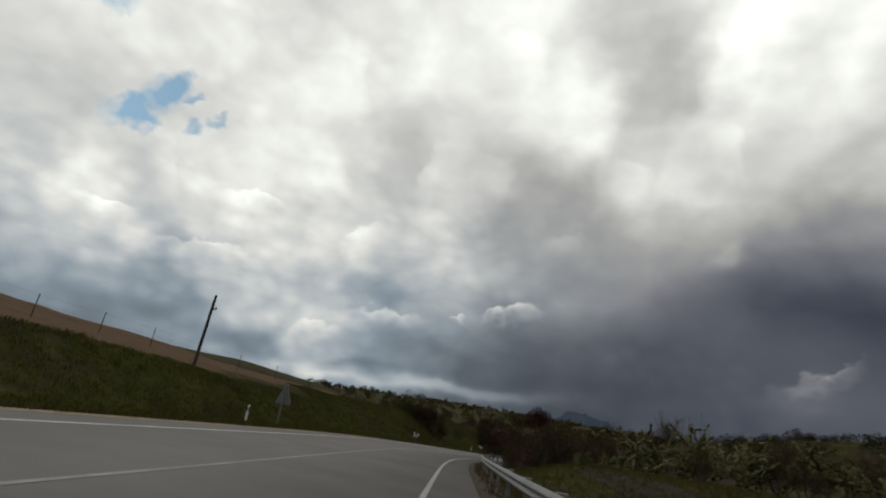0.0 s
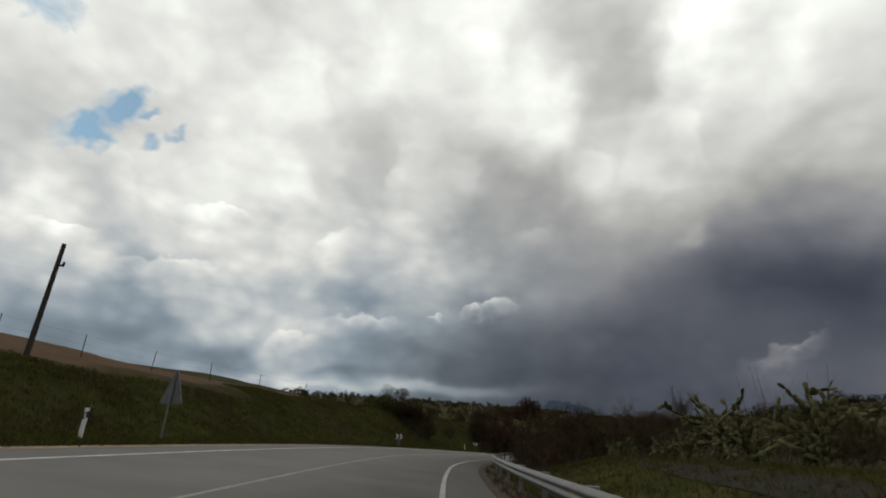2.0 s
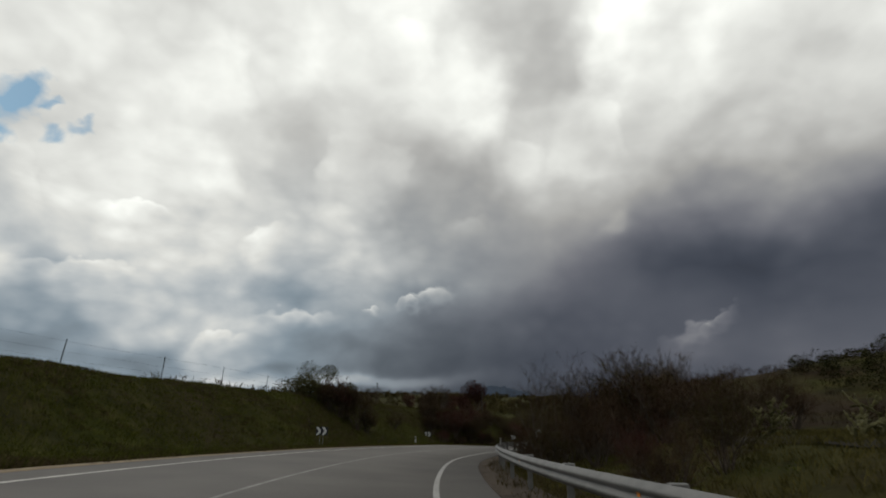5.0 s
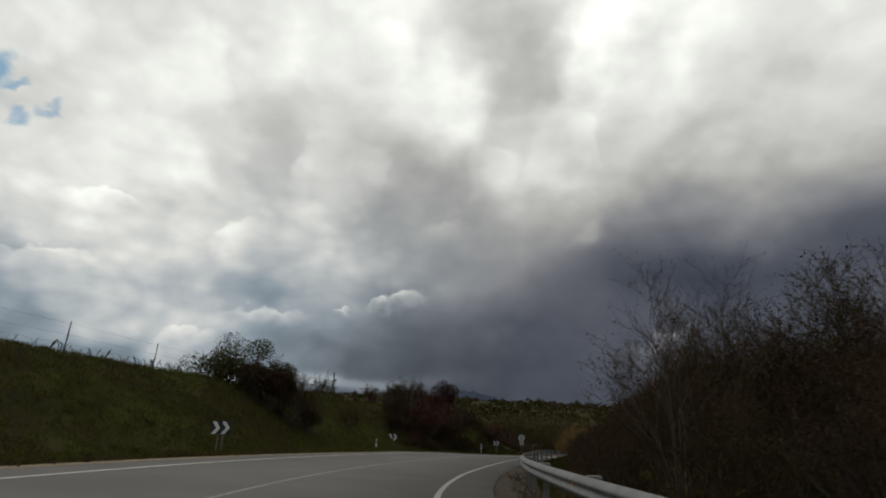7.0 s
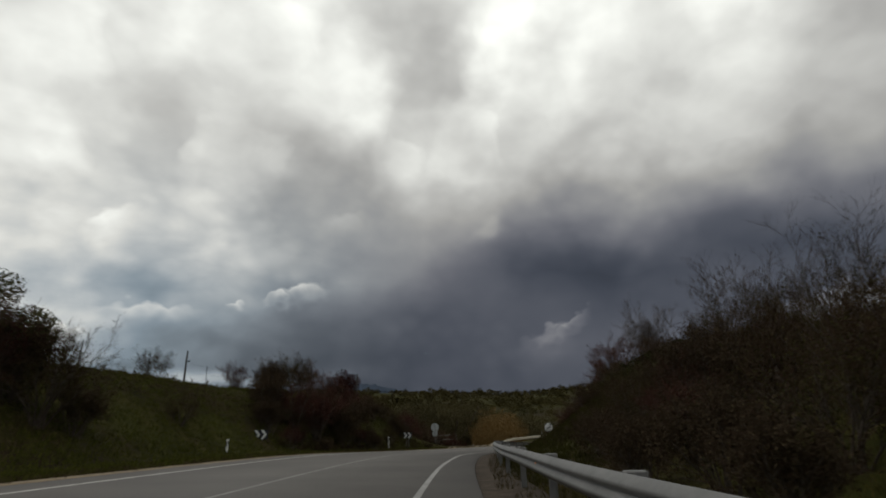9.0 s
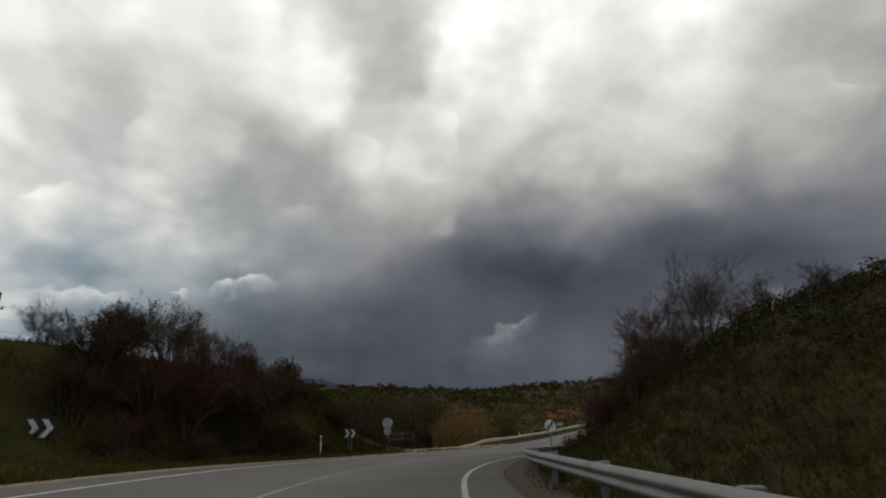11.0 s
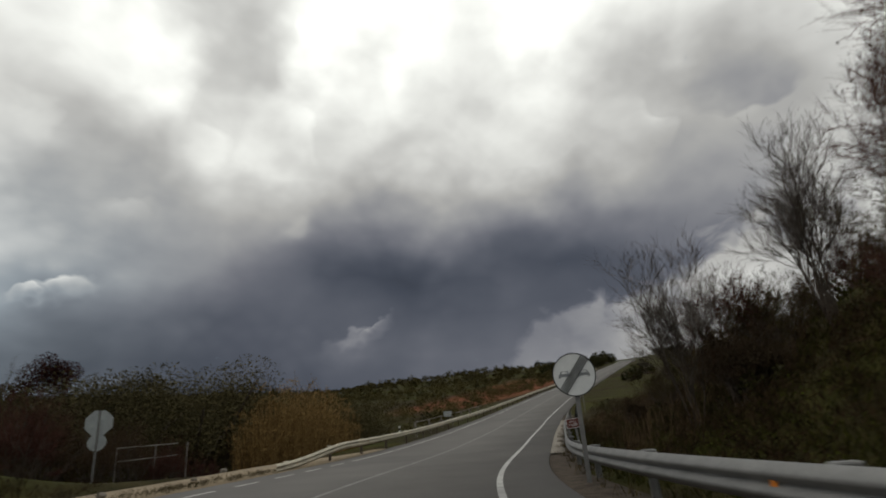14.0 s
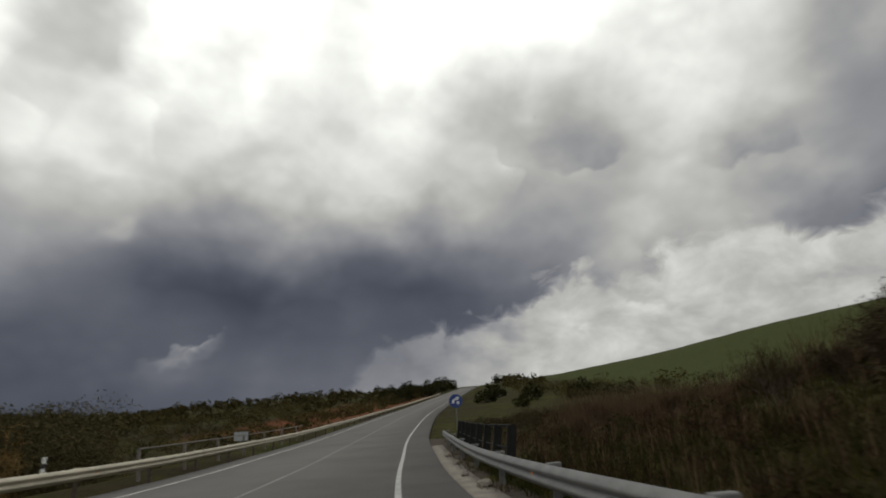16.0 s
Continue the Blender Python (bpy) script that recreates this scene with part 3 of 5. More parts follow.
# cover: red bare earth, green ploughed, blue young crop
faz, fr = np.degrees(np.arctan2(fx - 20, fy - 70)), np.hypot(fx - 20, fy - 70)
fl, frt = LEFT_EDGE - fd, fd - fe
cov = np.zeros((len(fx), 4))
cov[:, 3] = smooth(11, 14, -fd) * (1 - smooth(40, 46, -fd)) * smooth(205, 225, fs) * (1 - smooth(330, 350, fs))
cov[:, 0] = np.where(fl > 0, np.interp(fs, [0, 60, 90, 120], [0.35, 0.42, 0.6, 0.6]), np.interp(fs, [0, 50, 80, 110, 140], [0.40, 0.6, 0.7, 0.6, 0.5]))
cov[:, 0] = np.where(fr > 200, 0.45, cov[:, 0])
cov[:, 1] = smooth(-0.6, 0.6, fl - left_w(fs) - 1.0) * (1 - smooth(70, 78, fs)) * (1 - smooth(-17, -13, faz)) * (fr < 420)
cov[:, 2] = smooth(33, 41, frt) * smooth(146, 160, fs) * (faz > 58) * (fr < 600)
cov[:, 2] = np.maximum(cov[:, 2], smooth(41, 43, faz) * (1 - smooth(51, 53, faz)) * smooth(385, 400, fr) * (1 - smooth(480, 500, fr)))
layer = ground.data.color_attributes.new("cover", "FLOAT_COLOR", "POINT")
layer.data.foreach_set("color", cov.ravel())


def ribbon(name, s0, s1, d0, d1, dz, mat, step=1.0, parent=None, skirt=0.0):
    """A strip along the road between two offsets, with a thickness."""
    ss = np.arange(s0, s1 + 1e-6, step)
    verts, faces = [], []
    for s in ss:
        a, b = at_road(s, d0(s) if callable(d0) else d0, dz), at_road(s, d1(s) if callable(d1) else d1, dz)
        verts += [a, b]
        if skirt:
            verts += [b - Vector((0, 0, skirt)), a - Vector((0, 0, skirt))]
    n = 4 if skirt else 2
    for i in range(len(ss) - 1):
        p, q = i * n, (i + 1) * n
        faces.append((p, p + 1, q + 1, q))
        if skirt:
            faces += [(p + 1, p + 2, q + 2, q + 1), (p + 3, p, q, q + 3)]
    return mesh_object(name, verts, faces, mat, parent)


END = 455
VERGE = mottled("sandy_verge", (0.13, 0.098, 0.060), (0.29, 0.228, 0.148), 3.0, 0.95, 0.03)
# GRIT: brown of dirty gravel with the shade under the rail painted in
GRIT = mottled("shaded_dirty_grit", (0.022, 0.017, 0.013), (0.090, 0.072, 0.056), 3.0, 0.95, 0.04, 0, 0.1)
road = tagged(ribbon("road", -70, END, LEFT_EDGE, lambda s: float(edge_r(s)), 0.0, ASPHALT, 1.0, None, 0.2), "worn grey two-lane asphalt road curving between banks", "road", kind="structure")
# shadow on this first stretch is painted as dimmer line colour
ribbon("edge_line", -70, 116, -0.065, 0.065, 0.005, PAINT_SHADED, 1.0, road)
ribbon("edge_line", 116, END, -0.065, 0.065, 0.005, PAINT, 1.0, road)
ribbon("edge_line", -70, 110, -7.07, -6.93, 0.005, PAINT_DULL, 1.0, road)
ribbon("edge_line", 128, END, -7.07, -6.93, 0.005, PAINT_DULL, 1.0, road)
for k in range(8):
    ribbon("dash", 111 + 2.1 * k, 112.2 + 2.1 * k, -7.07, -6.93, 0.005, PAINT_DULL, 0.4, road)
ribbon("centre_line", -70, END, -3.56, -3.46, 0.005, PAINT_WORN, 1.0, road)

tagged(ribbon("verge", -70, 136, lambda s: LEFT_EDGE - float(0.55 + 0.3 * smooth(85, 108, s) + 2.6 * smooth(108, 121, s) * (1 - smooth(128, 135, s))), LEFT_EDGE + 0.05, 0.006, VERGE, 1.0, None, 0.25), "sandy gravel verge beside the opposite lane", "verge", kind="structure")
tagged(ribbon("verge", -30, 160, lambda s: float(edge_r(s)) - 0.05, lambda s: float(rail_d(s)) + 0.45, -0.035, GRIT, 1.0, None, 0.3), "dirty gravel strip, coloured darker for the shade under the guard rail", "verge", kind="structure")
TRACK = mottled("dirt_track", (0.016, 0.014, 0.012), (0.036, 0.032, 0.027), 1.5, 0.95, 0.01, 0, 0.05)
tv, tf = [], []
for i, s in enumerate(np.arange(8, 70, 1.5)):
    mid = float(np.interp(s, [8, 30, 50, 70], [6.8, 8.2, 10.5, 15]))
    for d in (mid - 1.05, mid, mid + 1.05):
        p = at_road(s, d)
        tv.append((p.x, p.y, float(ground_z(np.array([p.x]), np.array([p.y]))[0][0]) + 0.035))
    if i:
        for j in (0, 1):
            tf.append((3 * i - 3 + j, 3 * i - 2 + j, 3 * i + 1 + j, 3 * i + j))
tagged(mesh_object("track", tv, tf, TRACK), "grey dirt track running below the guard rail", "track", kind="structure")
# ---- guard rails ----
# section of a two-wave beam: depth towards the road, height
WAVE = [(0.00, 0.31), (0.012, 0.305), (0.035, 0.275), (0.078, 0.245), (0.083, 0.225), (0.078, 0.205), (0.02, 0.165), (0.015, 0.155), (0.02, 0.145), (0.078, 0.105), (0.083, 0.085), (0.078, 0.065), (0.035, 0.035), (0.012, 0.005), (0.0, 0.0)]


def beam(name, s0, s1, d, side, base, mat, parent, drop=None):
    """A two-wave beam along the road; side +1 faces right, -1 left; drop bends an end to the ground."""
    ss = np.arange(s0, s1 + 1e-6, 0.5)
    verts, faces = [], []
    k = len(WAVE)
    for s in ss:
        down = drop(s) if drop else 0.0
        off = float(d(s)) if callable(d) else d
        lift = float(base(s)) if callable(base) else base
        for t in (0.0, -0.004):
            for w, h in WAVE:
                verts.append(at_road(s, off + side * (w + t), lift + h - down))
    for i in range(len(ss) - 1):
        p, q = i * 2 * k, (i + 1) * 2 * k
        for j in range(k - 1):
            faces.append((p + j, p + j + 1, q + j + 1, q + j))
            faces.append((p + k + j + 1, p + k + j, q + k + j, q + k + j + 1))
        faces += [(p, q, q + k, p + k), (p + k - 1, p + 2 * k - 1, q + 2 * k - 1, q + k - 1)]
    return mesh_object(name, verts, faces, mat, parent)


def box_mesh(name, x, y, z, bevel=0.0):
    bm = bmesh.new()
    bmesh.ops.create_cube(bm, size=1)
    bmesh.ops.scale(bm, vec=(x, y, z), verts=bm.verts)
    if bevel:
        bmesh.ops.bevel(bm, geom=bm.edges[:], offset=bevel, segments=1, affect="EDGES")
    me = bpy.data.meshes.new(name)
    bm.to_mesh(me)
    bm.free()
    return me


def post_mesh(name, h):
    """A C-profile post with its top at z = 0."""
    prof = [(-0.06, 0.0), (-0.06, 0.04), (-0.05, 0.04), (-0.05, 0.008), (0.05, 0.008), (0.05, 0.04), (0.06, 0.04), (0.06, 0.0)]
    verts = [(x, y, z) for z in (0.0, -h) for y, x in prof]
    n = len(prof)
    faces = [(i, (i + 1) % n, n + (i + 1) % n, n + i) for i in range(n)] + [tuple(range(n - 1, -1, -1))]
    me = bpy.data.meshes.new(name)
    me.from_pydata(verts, [], faces)
    me.update()
    return me


def guard_rail(label, s0, s1, d, side, base, mat, post_mat, spacing, drop=None):
    root = tagged(new("guard_rail"), label, "guard rail")
    beam("beam", s0, s1, d, side, base, mat, root, drop)
    pm = post_mesh("post", 1.3)
    pm.materials.append(post_mat)
    bm_ = box_mesh("spacer", 0.11, 0.20, 0.06, 0.012)
    bm_.materials.append(mat)
    re = box_mesh("reflector", 0.09, 0.012, 0.06, 0.004)
    re.materials.append(AMBER)
    for k, s in enumerate(np.arange(s0 + 1.0, s1, spacing)):
        down = drop(s) if drop else 0.0
        ang = heading(s)
        off = float(d(s)) if callable(d) else d
        lift = float(base(s)) if callable(base) else base
        p = new("post", pm)
        p.parent = root
        p.matrix_basis = Matrix.Translation(at_road(s, off - side * 0.14, lift + 0.25 - down)) @ Matrix.Rotation(ang + (math.pi if side < 0 else 0), 4, "Z")
        q = new("spacer", bm_)
        q.parent = root
        q.matrix_basis = Matrix.Translation(at_road(s, off - side * 0.14, lift + 0.288 - down)) @ Matrix.Rotation(ang, 4, "Z")
        if k % 2 == 0:
            r = new("reflector", re)
            r.parent = root
            r.matrix_basis = Matrix.Translation(at_road(s + 0.6, off + side * 0.03, lift + 0.155 - down)) @ Matrix.Rotation(ang, 4, "Z")
    return root


AMBER = material("amber_reflector", (0.65, 0.20, 0.02), 0.3)
guard_rail("galvanised two-wave steel guard rail along the outer shoulder", -12, 154, rail_d, -1, rail_z, ZINC, ZINC, 4.0)
guard_rail("weathered steel guard rail beside the opposite lane", 124, 330, -8.35, 1, 0.42, ZINC_OLD, POST_BROWN, 4.0, lambda s: 0.45 * float(1 - smooth(124, 131, s)))

# ---- plants: generators ----
BARK = mottled("bark", (0.030, 0.022, 0.016), (0.085, 0.066, 0.050), 6.0, 0.95)
TWIG = varied("twig", (0.022, 0.013, 0.008), (0.070, 0.044, 0.028), 0.95)
TWIG_RED = varied("reddish_twig", (0.034, 0.015, 0.012), (0.100, 0.046, 0.034), 0.95)
TWIG_GREY = varied("grey_twig", (0.050, 0.040, 0.034), (0.13, 0.11, 0.095), 0.95)
LEAF = varied("olive_leaf", (0.017, 0.019, 0.005), (0.068, 0.064, 0.018), 0.8)
LEAF_DARK = varied("dark_leaf", (0.010, 0.011, 0.003), (0.036, 0.034, 0.010), 0.8)
LEAF_DRY = varied("dry_leaf", (0.025, 0.017, 0.009), (0.075, 0.054, 0.028), 0.9)
LEAF_BROWN = varied("brown_leaf", (0.022, 0.016, 0.009), (0.070, 0.052, 0.030), 0.9)
LEAF_RED = varied("russet_leaf", (0.016, 0.006, 0.005), (0.048, 0.018, 0.014), 0.9)
REED = varied("dry_reed", (0.085, 0.052, 0.018), (0.27, 0.175, 0.070), 0.9)
BLADE = varied("grass_blade", (0.021, 0.027, 0.004), (0.088, 0.092, 0.017), 0.9)
BLADE_DRY = varied("dry_blade", (0.03, 0.024, 0.011), (0.10, 0.078, 0.040), 0.9)
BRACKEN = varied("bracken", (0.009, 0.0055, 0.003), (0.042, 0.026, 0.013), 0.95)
# darker copy of the grass blades, shade of the steep bank in its colour
BLADE_SHADED = varied("shaded_grass", (0.013, 0.014, 0.003), (0.048, 0.047, 0.010), 0.9)
BLADE_OLIVE = varied("olive_blade", (0.028, 0.027, 0.007), (0.100, 0.086, 0.026), 0.9)
LEAF_OLIVE = varied("grey_olive_leaf", (0.025, 0.026, 0.009), (0.084, 0.080, 0.032), 0.85)
LEAF_WILLOW = varied("willow_leaf", (0.026, 0.023, 0.010), (0.092, 0.078, 0.036), 0.9)
HERB = varied("fresh_herb", (0.024, 0.034, 0.004), (0.070, 0.084, 0.012), 0.85)
HILL_LEAF = varied("hill_leaf", (0.034, 0.029, 0.010), (0.080, 0.067, 0.024), 0.9)
BLADE_RUSSET = varied("russet_blade", (0.042, 0.027, 0.015), (0.130, 0.088, 0.050), 0.9)
CACTUS = varied("cactus_pad", (0.030, 0.032, 0.012), (0.110, 0.102, 0.042), 0.75, 0.15)


def mesh_from(name, verts, faces, mat, smooth_=False):
    me = bpy.data.meshes.new(name)
    v = np.concatenate(verts) if isinstance(verts, list) else verts
    f = np.concatenate(faces) if isinstance(faces, list) else faces
    me.from_pydata(v.tolist(), [], f.tolist())
    me.materials.append(mat)
    if smooth_:
        me.polygons.foreach_set("use_smooth", [True] * len(me.polygons))
    me.update()
    return me


def tubes(paths, sides):
    """Tapered tubes along paths of (points, radii); quads."""
    vs, fs, n0 = [], [], 0
    ang = np.arange(sides) * 2 * np.pi / sides
    for pts, rad in paths:
        d = np.gradient(pts, axis=0)
        d /= np.linalg.norm(d, axis=1)[:, None] + 1e-9
        ref = np.where(np.abs(d[:, 2:3]) > 0.9, np.array([[1.0, 0, 0]]), np.array([[0, 0, 1.0]]))
        a = np.cross(d, ref)
        a /= np.linalg.norm(a, axis=1)[:, None] + 1e-9
        b = np.cross(d, a)
        ring = pts[:, None, :] + rad[:, None, None] * (np.cos(ang)[None, :, None] * a[:, None, :] + np.sin(ang)[None, :, None] * b[:, None, :])
        vs.append(ring.reshape(-1, 3))
        k = np.arange(len(pts) - 1)[:, None] * sides + np.arange(sides)[None, :]
        k2 = np.arange(len(pts) - 1)[:, None] * sides + (np.arange(sides)[None, :] + 1) % sides
        fs.append(np.stack([k, k2, k2 + sides, k + sides], -1).reshape(-1, 4) + n0)
        n0 += len(pts) * sides
    return np.concatenate(vs), np.concatenate(fs)


def limb(rng, start, direction, length, r0, r1, n, bend, rise):
    """A crooked branch."""
    p, d, pts = np.array(start, float), np.array(direction, float), []
    for i in range(n):
        pts.append(p.copy())
        d = d + rng.normal(0, bend, 3) + np.array([0, 0, rise])
        d /= np.linalg.norm(d)
        p = p + d * length / (n - 1)
    return np.array(pts), np.linspace(r0, r1, n)


def branch_tree(seed, height, spread, stems, twigs, rise=0.06, thick=1.0, levels=3, tip=0.004):
    """Paths of the thick wood and of the twigs of a bare tree or thicket."""
    rng = np.random.default_rng(seed)
    stems_, wood, fine = [], [], []

    def grow(start, direction, length, r, level):
        n = 7 if level < 2 else 4 if level < levels else 3
        pts, rad = limb(rng, start, direction, length, r, r * 0.35, n, 0.10 + 0.03 * level, rise)
        (stems_ if level == 0 else wood if level < levels - 1 else fine).append((pts, rad))
        if level >= levels:
            return
        kids = {0: 7, 1: 6, 2: twigs}.get(level, 3)
        for _ in range(kids):
            f = rng.uniform(0.25 if level else 0.35, 1.0)
            i = min(int(f * (n - 1)), n - 2)
            d = pts[i + 1] - pts[i]
            d /= np.linalg.norm(d)
            side = rng.normal(0, 1, 3)
            side -= d * side.dot(d)
            side /= np.linalg.norm(side)
            a = rng.uniform(0.35, 0.85)
            grow(pts[i] + (pts[i + 1] - pts[i]) * (f * (n - 1) - i), d * math.cos(a) + side * math.sin(a), length * rng.uniform(0.38, 0.62), max(rad[i] * 0.55, tip), level + 1)

    for k in range(stems):
        a = rng.uniform(0, 2 * np.pi)
        lean = rng.uniform(0.1, 1.0) * spread
        grow(np.array([math.cos(a), math.sin(a), 0]) * 0.12 * stems ** 0.5 * rng.uniform(0, 1), np.array([math.cos(a) * lean, math.sin(a) * lean, 1.0]), height * rng.uniform(0.62, 0.95), 0.035 * height * thick / stems ** 0.35, 0)
    return stems_, wood, fine


def leaf_cards(rng, centres, size, flat=0.6, slim=0.42):
    """One bent four-sided leaf or leaf spray per centre."""
    n = len(centres)
    d = rng.normal(0, 1, (n, 3))
    d[:, 2] = np.abs(d[:, 2]) * flat + 0.2
    d /= np.linalg.norm(d, axis=1)[:, None]
    w = np.cross(d, rng.normal(0, 1, (n, 3)))
    w /= np.linalg.norm(w, axis=1)[:, None]
    s = size * rng.uniform(0.6, 1.4, (n, 1))
    v = np.stack([centres - d * s, centres + w * s * slim, centres + d * s, centres - w * s * slim], 1).reshape(-1, 3)
    return v, np.arange(4 * n).reshape(-1, 4)


def crown_points(rng, n, lobes, radius, squash=0.8, hollow=0.55):
    """Points in an uneven crown of several lobes, densest near their skins."""
    c = rng.normal(0, 1, (lobes, 3)) * radius * np.array([0.55, 0.55, 0.35])
    r = radius * rng.uniform(0.30, 0.62, lobes)
    k = rng.integers(0, lobes, n)
    d = rng.normal(0, 1, (n, 3))
    d /= np.linalg.norm(d, axis=1)[:, None]
    q = c[k] + d * (r[k] * (hollow + (1 - hollow) * rng.uniform(0, 1, n) ** 0.5))[:, None]
    q[:, 2] *= squash
    return q


def add_plant(name, label, category, pieces, group=""):
    root = tagged(new(name), label, category, group)
    for part_name, me in pieces:
        o = new(part_name, me)
        o.parent = root
        if part_name in ("branchwood", "crown", "foliage", "cane"):
            o["kind"] = "stuff"
    return root


def bare_pieces(seed, height, spread, stems, twigs, mat, bark=None, rise=0.06, leaves=0, leaf_mat=None, size=0.06, thick=1.0, tip=0.004):
    trunks, wood, fine = branch_tree(seed, height, spread, stems, twigs, rise, thick, 3, tip)
    out = [("trunk", mesh_from("trunk", *tubes([w], 6), bark or BARK, True)) for w in trunks]
    out += [("branchwood", mesh_from("branchwood", *tubes(wood, 5), bark or BARK, True)), ("crown", mesh_from("crown", *tubes(fine, 3), mat))]
    if leaves:
        rng = np.random.default_rng(seed + 7)
        tips = np.concatenate([p for p, _ in fine])
        c = tips[rng.integers(0, len(tips), leaves)] + rng.normal(0, 0.05, (leaves, 3))
        out.append(("foliage", mesh_from("foliage", *leaf_cards(rng, c, size), leaf_mat)))
    return out


def leafy_pieces(seed, radius, height, n, size, mat, lobes=9, trunk=0.1, hollow=0.5):
    rng = np.random.default_rng(seed)
    pts = crown_points(rng, n, lobes, radius, 0.85, hollow)
    lift = height - pts[:, 2].max()
    pts[:, 2] = np.maximum(pts[:, 2] + lift, 0.05)
    wood = []
    for k in range(6):
        tip = pts[rng.integers(0, n)]
        t = np.linspace(0, 1, 6)[:, None]
        wood.append((tip * t + rng.normal(0, 0.05, (6, 3)) * t * radius * 0.4, np.linspace(trunk, trunk * 0.25, 6)))
    return [("trunk", mesh_from("trunk", *tubes(wood, 6), BARK, True)), ("crown", mesh_from("crown", *leaf_cards(rng, pts, size), mat))]


def ground_at(x, y):
    return float(ground_z(np.array([x]), np.array([y]))[0][0])


def stand(x, y, scale=1.0, turn=0.0, sink=0.08, sz=None):
    return Matrix.LocRotScale((x, y, ground_at(x, y) - sink), Euler((0, 0, turn)), (scale, scale, sz or scale))


def at_sd(s, d):
    p = at_road(s, d)
    return p.x, p.y


def plant_at(root, x, y, scale=1.0, turn=0.0, sink=0.08, sz=None):
    root.matrix_basis = stand(x, y, scale, turn, sink, sz)
    return root


def copy_at(root, x, y, scale=1.0, turn=0.0, sink=0.08, sz=None):
    c = copy_thing(root, Matrix.Identity(4))
    c.matrix_basis = stand(x, y, scale, turn, sink, sz)
    return c


prng = random.Random(11)
SIGNS = [(-2.65, 69.9), (5.6, 89.4), (7.5, 94.6), (19.25, 107.6), (22.0, 110.6), (30.6, 125.6)]


def clear_of_signs(x, y):
    """False for a place that would hide a roadside sign from the road."""
    for a, b in SIGNS:
        along = b - y
        if -1.2 < along < 9 and abs(x - a + along * 0.12) < 1.7:
            return False
    return True



# ---- thickets on the inner side of the bend ----
brush = [
    add_plant("thicket", "dense leafless brown thicket behind the guard rail", "shrub", bare_pieces(21, 3.2, 0.75, 12, 7, TWIG, leaves=4200, leaf_mat=LEAF_DRY, size=0.032)),
    add_plant("thicket", "tangled brown brush with a few dark leaves", "shrub", bare_pieces(22, 3.0, 0.9, 12, 7, TWIG, leaves=5200, leaf_mat=LEAF, size=0.036)),
    add_plant("thicket", "reddish leafless scrub on the bank", "shrub", bare_pieces(23, 2.8, 0.7, 12, 7, TWIG_RED, leaves=3800, leaf_mat=LEAF_RED, size=0.03)),
]
brush.append(add_plant("thicket", "dense brown thicket still holding last year's leaves", "shrub", bare_pieces(24, 2.7, 0.75, 12, 8, TWIG, leaves=11000, leaf_mat=LEAF_BROWN, size=0.042)))
willow = add_plant("willow", "tall thin willow with sparse grey-green spring leaves", "tree", bare_pieces(31, 6.0, 0.26, 5, 8, TWIG, rise=0.08, leaves=4200, leaf_mat=LEAF, size=0.028, thick=0.5))
bare = [
    add_plant("bare_tree", "leafless grey-brown tree with fine upright twigs", "tree", bare_pieces(41, 5.6, 0.42, 8, 15, TWIG_GREY, rise=0.12, thick=0.5, tip=0.0058), "trees on the bank"),
    add_plant("bare_tree", "leafless tree with reddish-brown crown of thin twigs", "tree", bare_pieces(42, 5.2, 0.5, 8, 15, TWIG_RED, rise=0.11, thick=0.5, leaves=500, leaf_mat=LEAF_DRY, size=0.04, tip=0.0058), "trees on the bank"),
]
